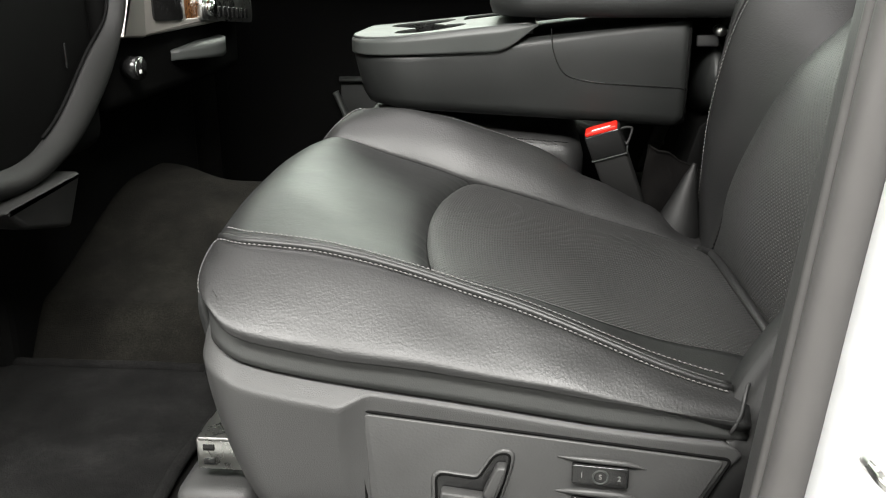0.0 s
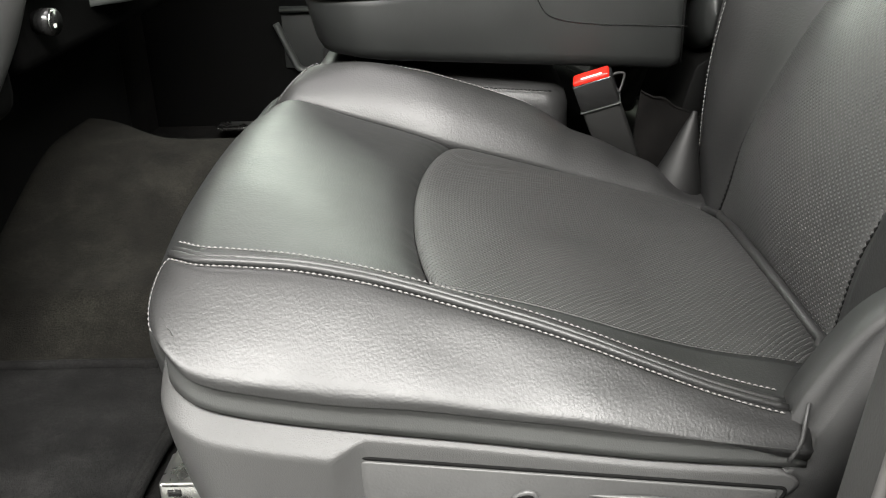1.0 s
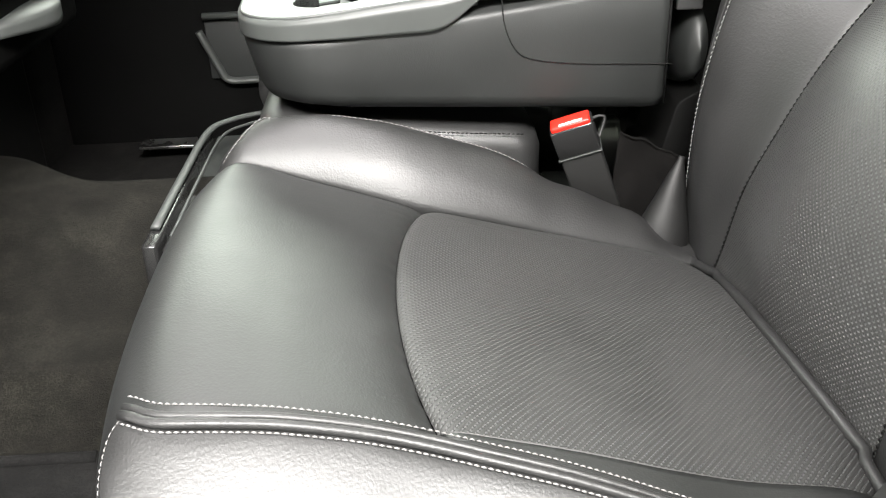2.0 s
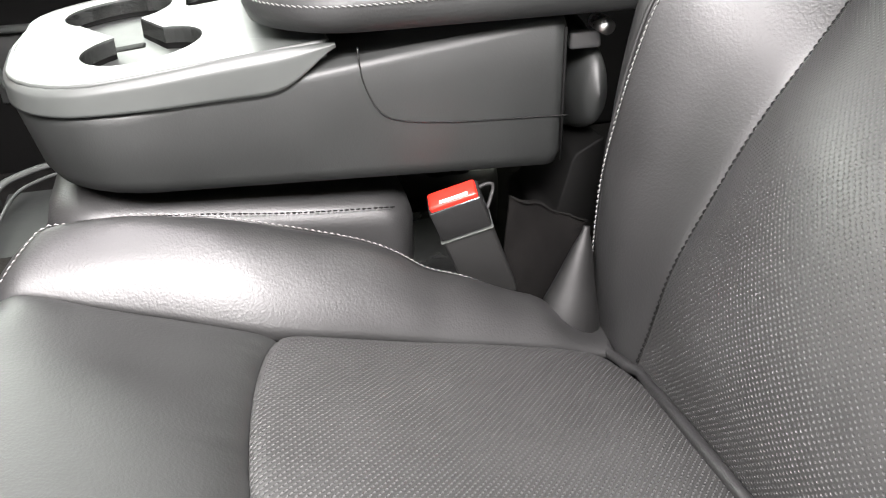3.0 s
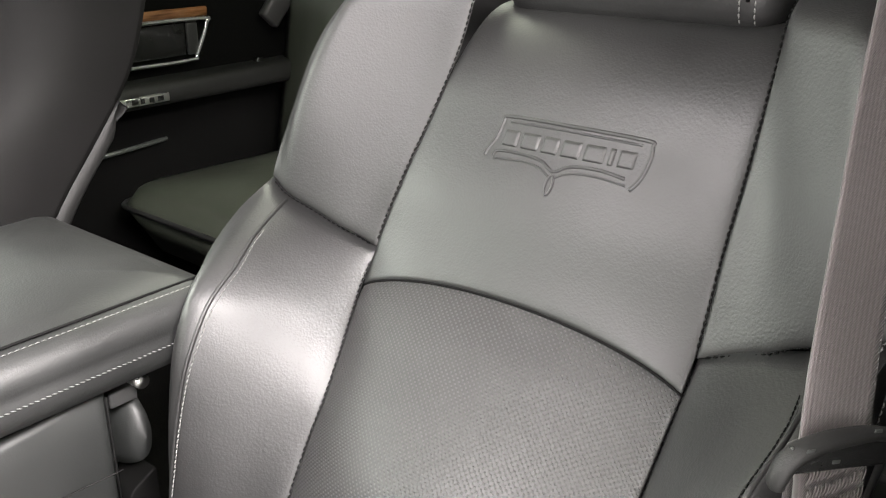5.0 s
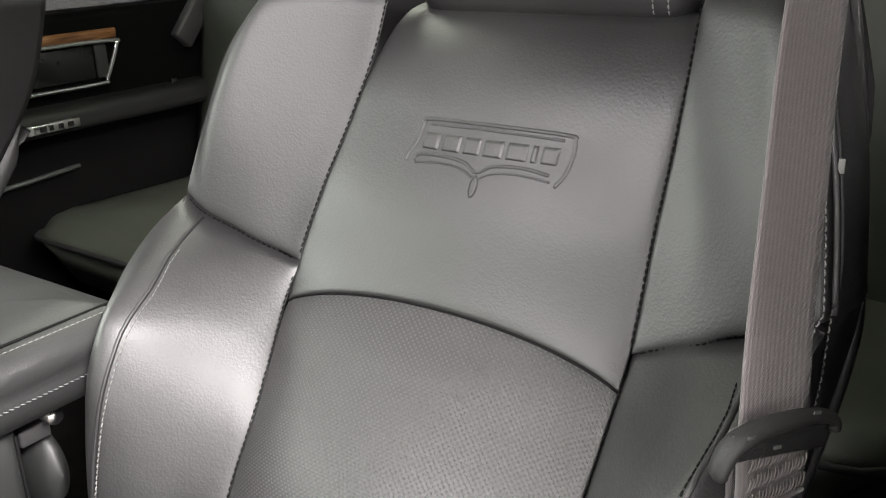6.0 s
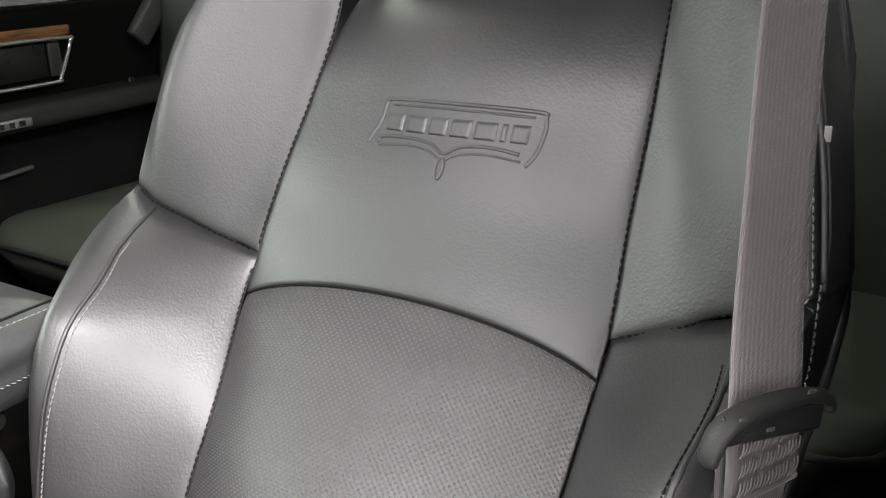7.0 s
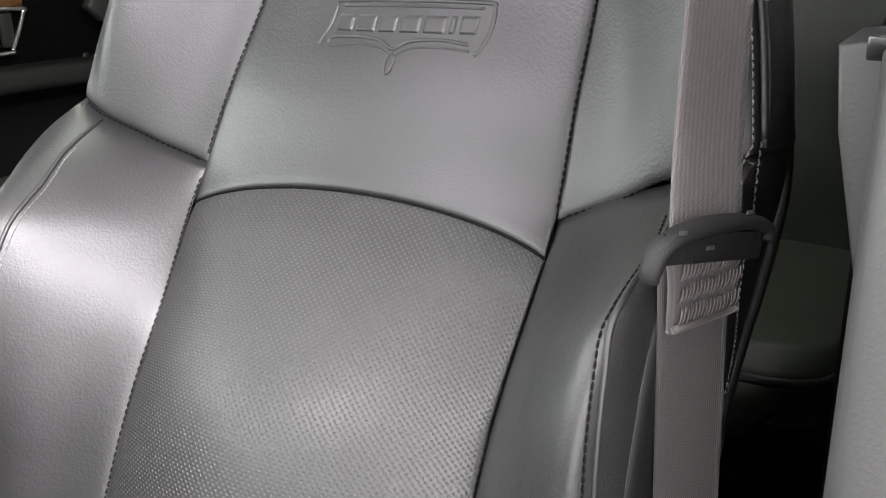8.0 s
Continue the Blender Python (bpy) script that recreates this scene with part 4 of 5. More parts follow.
cover_mid = [((a + c) / 2, (b + d) / 2 + 0.002) for (a, b), (c, d) in zip(cover_rim, cover_flat)]
cover = part("recliner_cover", rings([[(a, y, b) for a, b in o] for o, y in ((cover_rim, 0.690), (cover_rim, 0.670), (cover_rim, 0.6665), (cover_mid, 0.6632), (cover_flat, 0.6610), (cover_flat, 0.6600))]), SHIELD_DARK, seat, "dark grained plastic recliner cover")
cone = line([(0.396, 1.140, 0.970), (0.402, 1.142, 1.022), (0.409, 1.146, 1.058), (0.417, 1.151, 1.094), (0.421, 1.154, 1.110)], 16)
part("hinge_cover", tube(cone, [0.036 - 0.033 * smooth(0, 16, k) for k in range(17)], 18, flat=0.8, up=(0, 1, 0)), HINGE, seat, "dark grey inner hinge cover")

# pressed badge on the upper panel: raised outline, a row of plain bars and a small pendant


def on_panel(y, z, lift=0.0):
    v = (y - BOUT(z)) / (BIN(z) - BOUT(z))
    p = back_upper((z - arch_z(v)) / (1.615 - arch_z(v)), v)
    return Vector((p.x - lift, p.y, p.z))


def pressed(points, r, sunk=0.0008, n=60):
    pts = [on_panel(*cubic([(a, b, 0) for a, b in points], k / n).to_2d(), -sunk) for k in range(n + 1)]
    part("embossing", tube(pts, r, 8), HIDE, back, "pressed frame outline")


pressed([(0.992, 1.4615), (0.991, 1.4655), (0.986, 1.474), (0.984, 1.482), (0.983, 1.489), (0.978, 1.4930), (0.92, 1.4935), (0.855, 1.4925), (0.848, 1.489), (0.847, 1.478), (0.850, 1.466), (0.856, 1.4575)], 0.0021, 0.0012)
pressed([(0.976, 1.4895), (0.92, 1.4900), (0.856, 1.4890)], 0.0012, 0.0005, 30)
pressed([(0.984, 1.4630), (0.979, 1.4672), (0.955, 1.4680), (0.936, 1.4660), (0.9225, 1.4605), (0.909, 1.4660), (0.885, 1.4675), (0.862, 1.4650)], 0.0016, 0.0006)
pressed([(0.982, 1.4612), (0.955, 1.4630), (0.937, 1.4612), (0.9235, 1.4555)], 0.0012, 0.0006, 30)
pressed([(0.9215, 1.4555), (0.908, 1.4612), (0.885, 1.4626), (0.860, 1.4605)], 0.0012, 0.0006, 30)
part("embossing", tube([on_panel(0.9225 + 0.0032 * math.sin(q), 1.4510 + 0.0070 * math.cos(q), 0.0002) for q in (2 * math.pi * k / 20 for k in range(20))], 0.0011, 6, closed=True), HIDE, back, "pressed pendant")
y0 = 0.9790
for w in (0.0160, 0.0180, 0.0160, 0.0180, 0.0190, 0.0060, 0.0150):
    bar = sheet(lambda u, v: on_panel(y0 - w * v, 1.4715 + 0.0130 * u, -0.0006 + 0.0022 * min(1.0, 7 * min(u, 1 - u, v * w / 0.013, (1 - v) * w / 0.013))), 14, 14)
    part("embossing", bar, HIDE, back, "pressed plain bar")
    y0 -= w + 0.0023

# loose slip-cover lip and size tag on the outer side
lip = [shoulder_side(0.05 + 0.75 * k / 30, 0.12, True) + Vector((-0.002, -0.003, 0)) for k in range(31)]
part("cover_lip", tube(lip, 0.0022, 8), HIDE, back)
lip = [shoulder_side(0.02 + 0.70 * k / 30, 0.19 - 0.06 * smooth(8, 0, k), True) + Vector((-0.0015, -0.0025, 0)) for k in range(31)]
part("cover_lip", tube(lip, 0.0018, 8), HIDE, back)
part("size_tag", block(0.650, 0.652, 0.659, 0.663, 1.498, 1.507, 0.0005), GREY_THREAD, back, "small white fabric tag")

# ---------------------------------------------------------------- passenger's seat, the same built the other way round
MID = 1.352
front_two = copy_thing(seat, Matrix.Translation((0.02, 2 * MID - 0.92, FLOOR)) @ Matrix.Diagonal((1, -1, 1, 1)))
front_two.location = (0.20, 2 * MID - 0.92, FLOOR)
# its back stands more upright
upright = Matrix.Translation((0.416, -0.018, 1.075)) @ Matrix.Rotation(radians(-13), 4, "Y") @ Matrix.Translation((-0.45, 0, -1.04))
for child in front_two.children:
    if child.name.startswith(("backrest", "headrest")):
        child.matrix_basis = upright

# its side towards the console is one plain panel
for child in front_two.children_recursive:
    if child.data in INNER_SIDES:
        bpy.data.objects.remove(child)
SIDE_FRONT = pchip([(1.00, 0.350), (1.28, 0.370), (1.351, 0.388), (1.415, 0.420), (1.446, 0.462), (1.476, 0.492), (1.511, 0.509), (1.60, 0.536)])
SIDE_BACK = pchip([(1.00, 0.382), (1.15, 0.436), (1.335, 0.543), (1.405, 0.600), (1.446, 0.634), (1.493, 0.663), (1.60, 0.700)])


def side_leather(u, v):
    z = 1.02 + 0.56 * v
    a, b = SIDE_FRONT(z), SIDE_BACK(z)
    return Vector((a + (b - a) * u, 1.492 - 0.005 * math.sin(math.pi * u) + 0.045 * (1 - u) ** 5, z))


def side_shell(u, v):
    z = 1.02 + 0.426 * v
    return Vector((SIDE_BACK(z) - 0.002 + (0.026 - 0.022 * smooth(1.400, 1.446, z)) * u, 1.4930 - 0.004 * math.sin(math.pi * u), z))


bpy.context.view_layer.update()
part("side_panel", sheet(side_leather, 20, 40, 0.006, inside=(0.6, 1.8, 1.4)), SIDE_SHADED, front_two, "black seat side, darkened for the shade it stands in")
part("side_shell", sheet(side_shell, 8, 40, 0.020, inside=(0.6, 1.8, 1.4)), DASH_EDGE, front_two, "black plastic shell edge")
part("stitching", stitches([side_leather(0.05, k / 40) + Vector((0, -0.0006, 0)) for k in range(41)], 0.0052, 0.0040, 0.0006, normal=(0, -1, 0)), DARK_THREAD, front_two, "dark stitching")

# ---------------------------------------------------------------- centre console
PLACE = Matrix.Translation((0.2115, 1.194, 1.216)) @ Matrix.Diagonal((1.047, 1.05, 1.05, 1)) @ Matrix.Translation((-0.2, -1.17, -1.23))
console = thing("centre_console", (0.2, 1.315, 1.0), "black fold-down centre console with grey cup tray and padded armrest", "console")


def rounded(x0, x1, y0, y1, r, n=8, front=None):
    """Outline of a rectangle with round corners; front: the radius at the low-x end."""
    f = front or r
    pts = []
    for cx, cy, rr, a0 in ((x1 - r, y1 - r, r, 0), (x0 + f, y1 - f, f, 90), (x0 + f, y0 + f, f, 180), (x1 - r, y0 + r, r, 270)):
        for k in range(n + 1):
            a = radians(a0 + 90 * k / n)
            pts.append((cx + rr * math.cos(a), cy + rr * math.sin(a)))
    return pts


def holed_plate(outer, holes, z0, z1):
    """A flat plate with openings through it."""
    bm = bmesh.new()
    edges = []
    loops = []
    for loop in [outer] + holes:
        vs = [bm.verts.new((a, b, z1)) for a, b in loop]
        loops.append(vs)
        edges += [bm.edges.new((vs[k], vs[(k + 1) % len(vs)])) for k in range(len(vs))]
    bmesh.ops.triangle_fill(bm, use_beauty=True, use_dissolve=False, edges=edges)
    for vs in loops:
        low = [bm.verts.new((v.co.x, v.co.y, z0)) for v in vs]
        for k in range(len(vs)):
            bm.faces.new((vs[k], vs[(k + 1) % len(vs)], low[(k + 1) % len(vs)], low[k]))
    return bm


CY0, CY1 = 1.170, 1.460


def dipped(bm):
    """The cup tray slopes down towards its front."""
    for v in bm.verts:
        v.co.z -= 0.020 * smooth(0.215, -0.02, v.co.x)
    return bm


body_rings = []
for z, ins in ((1.164, 0.016), (1.168, 0.006), (1.180, 0.001), (1.25, 0.0), (1.284, 0.0), (1.290, 0.003)):
    o = rounded(-0.028 + ins + 0.010 * smooth(1.24, 1.17, z), 0.394 - ins * 0.5, CY0 + ins, CY1 - ins, 0.014, 8, 0.085)
    body_rings.append([(a, b, z - 0.040 * smooth(0.17, 0.08, a) * smooth(1.23, 1.29, z) + 0.018 * smooth(0.39, -0.02, a) * smooth(1.25, 1.17, z)) for a, b in o])
part("body", rings(body_rings), VINYL, console, "black soft vinyl console side")


def trim_low(x):
    return 1.2555 + 0.033 * smooth(0.150, 0.222, x) ** 1.5 + 0.012 * smooth(0.20, 0.0, x)


def trim_side(u, v):
    """Grey trim wrapped round the front and sides of the tray, its lower edge swept up at the back."""
    half = CY0 + (CY1 - CY0) / 2
    s = u * 2 - 1
    path = [(0.210, CY0), (0.17, CY0), (0.12, CY0), (0.07, CY0), (0.022, CY0 + 0.008), (-0.010, CY0 + 0.033), (-0.027, CY0 + 0.075), (-0.033, half)]
    q = cubic([(a, b, 0) for a, b in path], 1 - abs(s))
    y = q.y if s < 0 else 2 * half - q.y
    top = 1.2875
    z = trim_low(q.x) + (top - trim_low(q.x)) * v
    out = 0.0045 * (1 - smooth(0.75, 1.0, v))
    n = Vector((q.x - 0.12, y - half, 0))
    n = Vector((0, -1 if s < 0 else 1, 0)) if q.x > 0.07 else n.normalized()
    return Vector((q.x, y, z)) + n * out


part("tray_rim", dipped(sheet(trim_side, 90, 10, 0.003, inside=(0.12, 1.315, 1.26))), SATIN, console, "satin grey plastic tray rim")
dumb = []
for cx, cy, r, a0, a1 in ((0.071, 1.253, 0.047, 120, 430), (0.047, 1.388, 0.047, -65, 230)):
    dumb += [(cx + r * math.cos(radians(a0 + (a1 - a0) * k / 28)), cy + r * math.sin(radians(a0 + (a1 - a0) * k / 28))) for k in range(29)]
slot = round_outline([(0.106, 1.352), (0.160, 1.352), (0.160, 1.428), (0.106, 1.428)], 0.010)
tray_outline = [(a, b) for a, b in rounded(-0.0275, 0.205, CY0 + 0.003, CY1 - 0.003, 0.006, 8, 0.082)]
tray = part("cup_tray", dipped(holed_plate(tray_outline, [dumb, slot], 1.275, 1.2885)), SATIN, console, "satin grey cup tray", soft=False)
part("tray_edge", dipped(tube([(a, b, 1.2872) for a, b in tray_outline], 0.0022, 6, closed=True)), SATIN, tray)
for name, loop in (("cup_well", dumb), ("slot_well", slot)):
    deep = 1.185 if name == "cup_well" else 1.255
    part(name, dipped(rings([[(a, b, 1.2865) for a, b in loop], [(a, b, deep) for a, b in loop]][::-1], cap=False)), DASH, tray, "black well")
    part("well_floor", dipped(prism(loop, 0.002, "z", deep, 0)), DASH, tray, soft=False)
part("cup_divider", dipped(block(0.040, 0.070, 1.312, 1.330, 1.20, 1.272, 0.003)), DASH, tray, "black divider tab")

# armrest pad, level
PLACE = Matrix.Translation((0.2115, 1.194, 1.2135)) @ Matrix.Diagonal((1.06, 1.05, 1.05, 1)) @ Matrix.Translation((-0.2, -1.17, -1.23))
AX0, AX1, AY0, AY1 = 0.150, 0.505, 1.150, 1.452


def arm_ring(z, ins, drop):
    o = rounded(AX0 + ins, AX1 - ins, AY0 + ins, AY1 - ins, max(0.016 - ins * 0.3, 0.004), 8, max(0.075 - ins * 0.6, 0.012))
    return [(a, b, z - drop * smooth(0.275, 0.155, a)) for a, b in o]


pad = [arm_ring(*r) for r in ((1.297, 0.012, 0), (1.300, 0.004, 0), (1.310, 0.0005, 0), (1.3215, 0.0005, 0), (1.3255, 0.003, 0.001), (1.330, 0.0015, 0.002), (1.342, 0.004, 0.004),
                              (1.352, 0.012, 0.007), (1.3565, 0.022, 0.010), (1.3570, 0.026, 0.011), (1.3600, 0.031, 0.012), (1.3650, 0.050, 0.016), (1.3690, 0.085, 0.018), (1.3700, 0.108, 0.018))]
arm = part("armrest", rings(pad), HIDE_FINE, console, "padded black leather armrest lid")
low_row = [Vector(p) + Vector((0, 0, 0)) for p in arm_ring(1.3190, -0.0008, 0)]
low_row = low_row[16:] + low_row[:1]
part("stitching", stitches(low_row, 0.0044, 0.0036, 0.00055, normal=(0, -1, 0.2), slant=0.35), GREY_THREAD, arm, "pale stitching")


def arm_top(x, y, lift=0.0):
    """A point on the armrest's upper side."""
    r = 0.075
    if x < AX0 + r and y < AY0 + r:
        ins = r - math.hypot(AX0 + r - x, AY0 + r - y)
    else:
        ins = min(x - AX0, y - AY0)
    z = pchip([(0.0015, 1.330), (0.004, 1.342), (0.012, 1.352), (0.022, 1.3565), (0.026, 1.3570), (0.031, 1.3600), (0.050, 1.3650), (0.085, 1.3690), (0.12, 1.3700)])(ins)
    drop = pchip([(0.0015, 0.002), (0.012, 0.007), (0.026, 0.011), (0.05, 0.016), (0.12, 0.018)])(ins)
    return Vector((x, y, z - drop * smooth(0.275, 0.155, x) + lift))


upper_row = [(0.500, 1.1735), (0.42, 1.1735), (0.34, 1.1735), (0.28, 1.1740), (0.245, 1.180), (0.226, 1.203), (0.219, 1.250), (0.221, 1.320), (0.232, 1.370)]
upper_line = [arm_top(p.x, p.y) for p in line([(a, b, 0) for a, b in upper_row], 80)]
part("seam_groove", tube(upper_line, 0.0013, 6), DARK_THREAD, arm)
part("stitching", stitches([arm_top(0.500 - 0.23 * k / 40, 1.1655, 0.0004) for k in range(41)], 0.0050, 0.0038, 0.0005, normal=(0, -0.4, 1)), GREY_THREAD, arm, "pale stitching")
LATCH = pose(0.178, 1.298, 1.3492, 0, -12, 0)
latch = part("latch", moved(prism(round_outline([(-0.030, -0.076), (0.027, -0.079), (0.030, 0.080), (-0.026, 0.072)], 0.008), 0.010, "z", -0.006, 0.002), LATCH), SATIN, arm, "satin grey latch surround")
part("latch_button", moved(prism(round_outline([(-0.006, -0.058), (0.023, -0.060), (0.025, 0.060), (-0.005, 0.056)], 0.005), 0.005, "z", 0.0025, 0.0015), LATCH), SATIN, latch, "pale grey latch button")
part("latch_slot", moved(prism(round_outline([(-0.0165, -0.055), (-0.0075, -0.055), (-0.0070, 0.054), (-0.0160, 0.054)], 0.001), 0.0012, "z", 0.0035, 0), LATCH), SHIELD_DARK, latch)
part("panel_seam", tube(line([(0.226, CY0 - 0.0006, 1.284), (0.229, CY0 - 0.0006, 1.258), (0.240, CY0 - 0.0006, 1.234), (0.258, CY0 - 0.0006, 1.2245), (0.30, CY0 - 0.0006, 1.2190), (0.35, CY0 - 0.0006, 1.2165), (0.392, CY0 - 0.0006, 1.2145)], 40), 0.0006, 6), GLOSS, console)
part("seam_edge", tube([(0.3875, CY0 + 0.001, 1.285), (0.3875, CY0 + 0.001, 1.175)], 0.0012, 6), DARK_THREAD, console)


def roll(u, v):
    a = 2 * math.pi * u
    w = max(math.sin(math.pi * v), 0.0) ** 0.35
    return Vector((0.425 + 0.022 * math.cos(a) * w, 1.184 + 0.26 * v, 1.223 + 0.056 * math.sin(a) * w))


part("hinge_roll", sheet(roll, 28, 40), VINYL, console, "rounded padded vinyl hinge end")
part("hinge_plate", block(0.398, 0.424, 1.186, 1.196, 1.262, 1.276, 0.002), SHIELD_DARK, console, "dark hinge plate")
part("hinge_bolt", tube([(0.424, 1.176, 1.281), (0.424, 1.20, 1.281)], 0.0065, 14), STEEL, console, "bright steel hinge pin")
part("hinge_arm", prism(round_outline([(0.386, 1.108), (0.398, 1.112), (0.412, 1.165), (0.440, 1.180), (0.440, 1.02), (0.386, 1.02)], 0.006), 0.10, "y", 1.200, 0.002), DASH, console, "black hinge bracket")

PLACE = Matrix.Translation((0.000, 0.030, -0.006))
jump = thing("centre_seat_cushion", (0.13, 1.315, 0.98), "black leather centre seat cushion under the folded console", "seat cushion")
jr = []
for z, ins in ((0.985, 0.004), (1.10, 0.0), (1.135, 0.0), (1.150, 0.004), (1.158, 0.014), (1.161, 0.030)):
    o = rounded(-0.022 + ins, 0.288 - ins, 1.186 + ins, 1.444 - ins, 0.030, 8, 0.045)
    jr.append([(a, b, z - 0.028 * smooth(-0.02, 0.30, a)) for a, b in o])
part("cushion", rings(jr), HIDE, jump)
jl = [(0.006, 1.188, 1.150), (0.03, 1.187, 1.1500), (0.10, 1.187, 1.144), (0.18, 1.187, 1.134), (0.27, 1.188, 1.127)]
part("seam_thread", stitches([Vector(p) + Vector((0, -0.0018, 0)) for p in line(jl, 40)], 0.005, 0.0040, 0.0008, normal=(0, -1, 0.3)), DARK_THREAD, jump, "dark stitching")
part("base", block(-0.03, 0.40, 1.20, 1.43, 0.93, 0.99, 0.006), GLOSS, jump, "black cushion base")

PLACE = Matrix()
bin_tray = thing("storage_bin", (-0.1, 1.4, 0.95), "open black storage bin with pale grey rim before the centre seat", "storage bin")
rim = [(-0.020, 1.700, 1.022), (-0.070, 1.682, 1.020), (-0.118, 1.655, 1.019), (-0.147, 1.60, 1.018), (-0.152, 1.42, 1.017), (-0.153, 1.26, 1.016)]
part("rim", tube(line(rim, 30), 0.0062, 8, flat=0.6), SATIN, bin_tray, "pale grey plastic rim")
part("inner_rim", tube([Vector(p) + Vector((0.020, -0.012, -0.006)) for p in line(rim, 30)], 0.0022, 8), SATIN, bin_tray, "pale grey inner rim")
part("bin_floor", block(-0.145, 0.02, 1.24, 1.66, 0.985, 0.992, 0.002), VINYL, bin_tray, "black bin floor")
part("bin_wall", block(-0.162, -0.144, 1.22, 1.62, 0.90, 1.012, 0.004), GLOSS, bin_tray, "black bin wall")
part("bin_step", block(-0.140, -0.04, 1.22, 1.275, 0.92, 1.006, 0.004), GLOSS, bin_tray, "black end wall")

# ---------------------------------------------------------------- belt buckle
PLACE = Matrix.Translation((0.001, 0.017, -0.009))
buckle = thing("belt_buckle", (0.32, 1.13, 1.05), "black plastic belt buckle with a red release button", "belt buckle")
BM = Matrix.Translation((0.3035, 1.147, 1.160)) @ Euler((radians(13), radians(-6), radians(-9))).to_matrix().to_4x4()


def buckle_piece(name, x0, x1, y0, y1, z0, z1, bevel, material, label="", parent=None):
    return part(name, moved(block(x0, x1, y0, y1, z0, z1, bevel, 3), BM @ pose(0, 0, 0, 0, -13, 0)), material, parent or buckle, label)


head = buckle_piece("head", -0.0225, 0.0225, -0.0125, 0.0125, -0.036, -0.002, 0.0025, GLOSS, "black plastic buckle head")
buckle_piece("release_button", -0.0205, 0.0205, -0.0115, 0.0085, -0.004, 0.0025, 0.0022, RED, "red release button")
buckle_piece("button_mark", -0.011, 0.013, -0.0095, -0.0060, 0.0023, 0.0029, 0.0002, WHITE_INK, "worn pale marking bar", head)
buckle_piece("collar", -0.0230, 0.0230, -0.0130, 0.0130, -0.0375, -0.0362, 0.0004, SATIN, "pale joint line")
buckle_piece("sleeve", -0.0215, 0.0215, -0.0105, 0.0105, -0.120, -0.0372, 0.003, DASH_EDGE, "black rubber sleeve")
hook = [(0.328, 1.158, 1.157), (0.336, 1.161, 1.159), (0.343, 1.162, 1.157), (0.341, 1.161, 1.146), (0.337, 1.159, 1.136)]
part("wire_clip", tube(line(hook, 16), 0.0016, 8), SHIELD_DARK, buckle, "black wire clip")

PLACE = Matrix.Translation((0.012, 0.028, -0.012))
felt = thing("carpet_flap", (0.38, 1.15, 1.05), "frayed dark brown carpet flap behind the buckle", "carpet")


def felt_face(u, v):
    x = 0.345 + 0.075 * u
    z = 1.010 + (0.124 - 0.034 * u) * v
    return Vector((x + 0.012 * v, 1.166 + 0.010 * noise.noise(Vector((u * 3, v * 3, 2))) + 0.012 * v, z + 0.004 * noise.noise(Vector((u * 4, 0, 4))) * v))


part("flap", sheet(felt_face, 16, 16, 0.004, inside=(0.38, 1.3, 1.05)), carpet("flap_felt", (0.0065, 0.0058, 0.0054), 1500), felt)
edge_line = [felt_face(k / 24, 1.0) + Vector((0, -0.002, 0.0012 * noise.noise(Vector((k * 0.9, 0, 7))))) for k in range(25)]
part("frayed_edge", tube(edge_line, [0.0011 + 0.0006 * noise.noise(Vector((k * 1.3, 1, 0))) for k in range(25)], 6), CARPET, felt, "frayed felt edge")
PLACE = Matrix()
setting("trim_under_seat", block(0.23, 0.45, 1.20, 1.24, 0.83, 1.00, 0.004), GLOSS, "black plastic floor bracket under the console", "trim")

# ---------------------------------------------------------------- shoulder belt
belt = thing("seat_belt", (0.53, 0.655, 1.3), "brown-grey woven seat belt with black tongue hanging at the pillar", "seat belt")
ACROSS = Vector((0.0405, -0.0238, 0.004))


def strap(points, w=1.0, n=60):
    mid = line(points, n)
    return lambda u, v: mid[min(int(round(u * n)), n)] + ACROSS * (v - 0.5) * w + Vector((0.53, 0.85, 0)) * (0.0015 * math.sin(math.pi * v))


part("webbing", sheet(strap([(0.740, 0.690, 1.82), (0.684, 0.688, 1.68), (0.633, 0.681, 1.582), (0.588, 0.671, 1.500), (0.549, 0.662, 1.438), (0.523, 0.654, 1.395)]), 60, 10, 0.0012, inside=(0.9, 0.9, 1.4)), WEBBING, belt, "brown-grey woven webbing")
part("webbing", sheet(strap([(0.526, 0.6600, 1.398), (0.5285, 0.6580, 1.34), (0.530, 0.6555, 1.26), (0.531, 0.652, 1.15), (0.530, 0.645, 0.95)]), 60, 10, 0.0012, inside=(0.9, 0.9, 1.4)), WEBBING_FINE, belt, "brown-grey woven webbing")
part("webbing_fold", sheet(strap([(0.521, 0.6540, 1.392), (0.5215, 0.6520, 1.375), (0.5235, 0.6520, 1.350)], 0.93, 24), 24, 10, 0.0035, inside=(0.9, 0.9, 1.4)), WEBBING, belt, "stitched folded webbing end")
tack = bmesh.new()
for z in (1.3895, 1.3535):
    c = Vector((0.5205, 0.6510, z))
    part("fold_bead", tube([c + ACROSS * k for k in (-0.44, -0.2, 0.0, 0.2, 0.44)], 0.0022, 8), WEBBING, belt)
rng = random.Random(5)
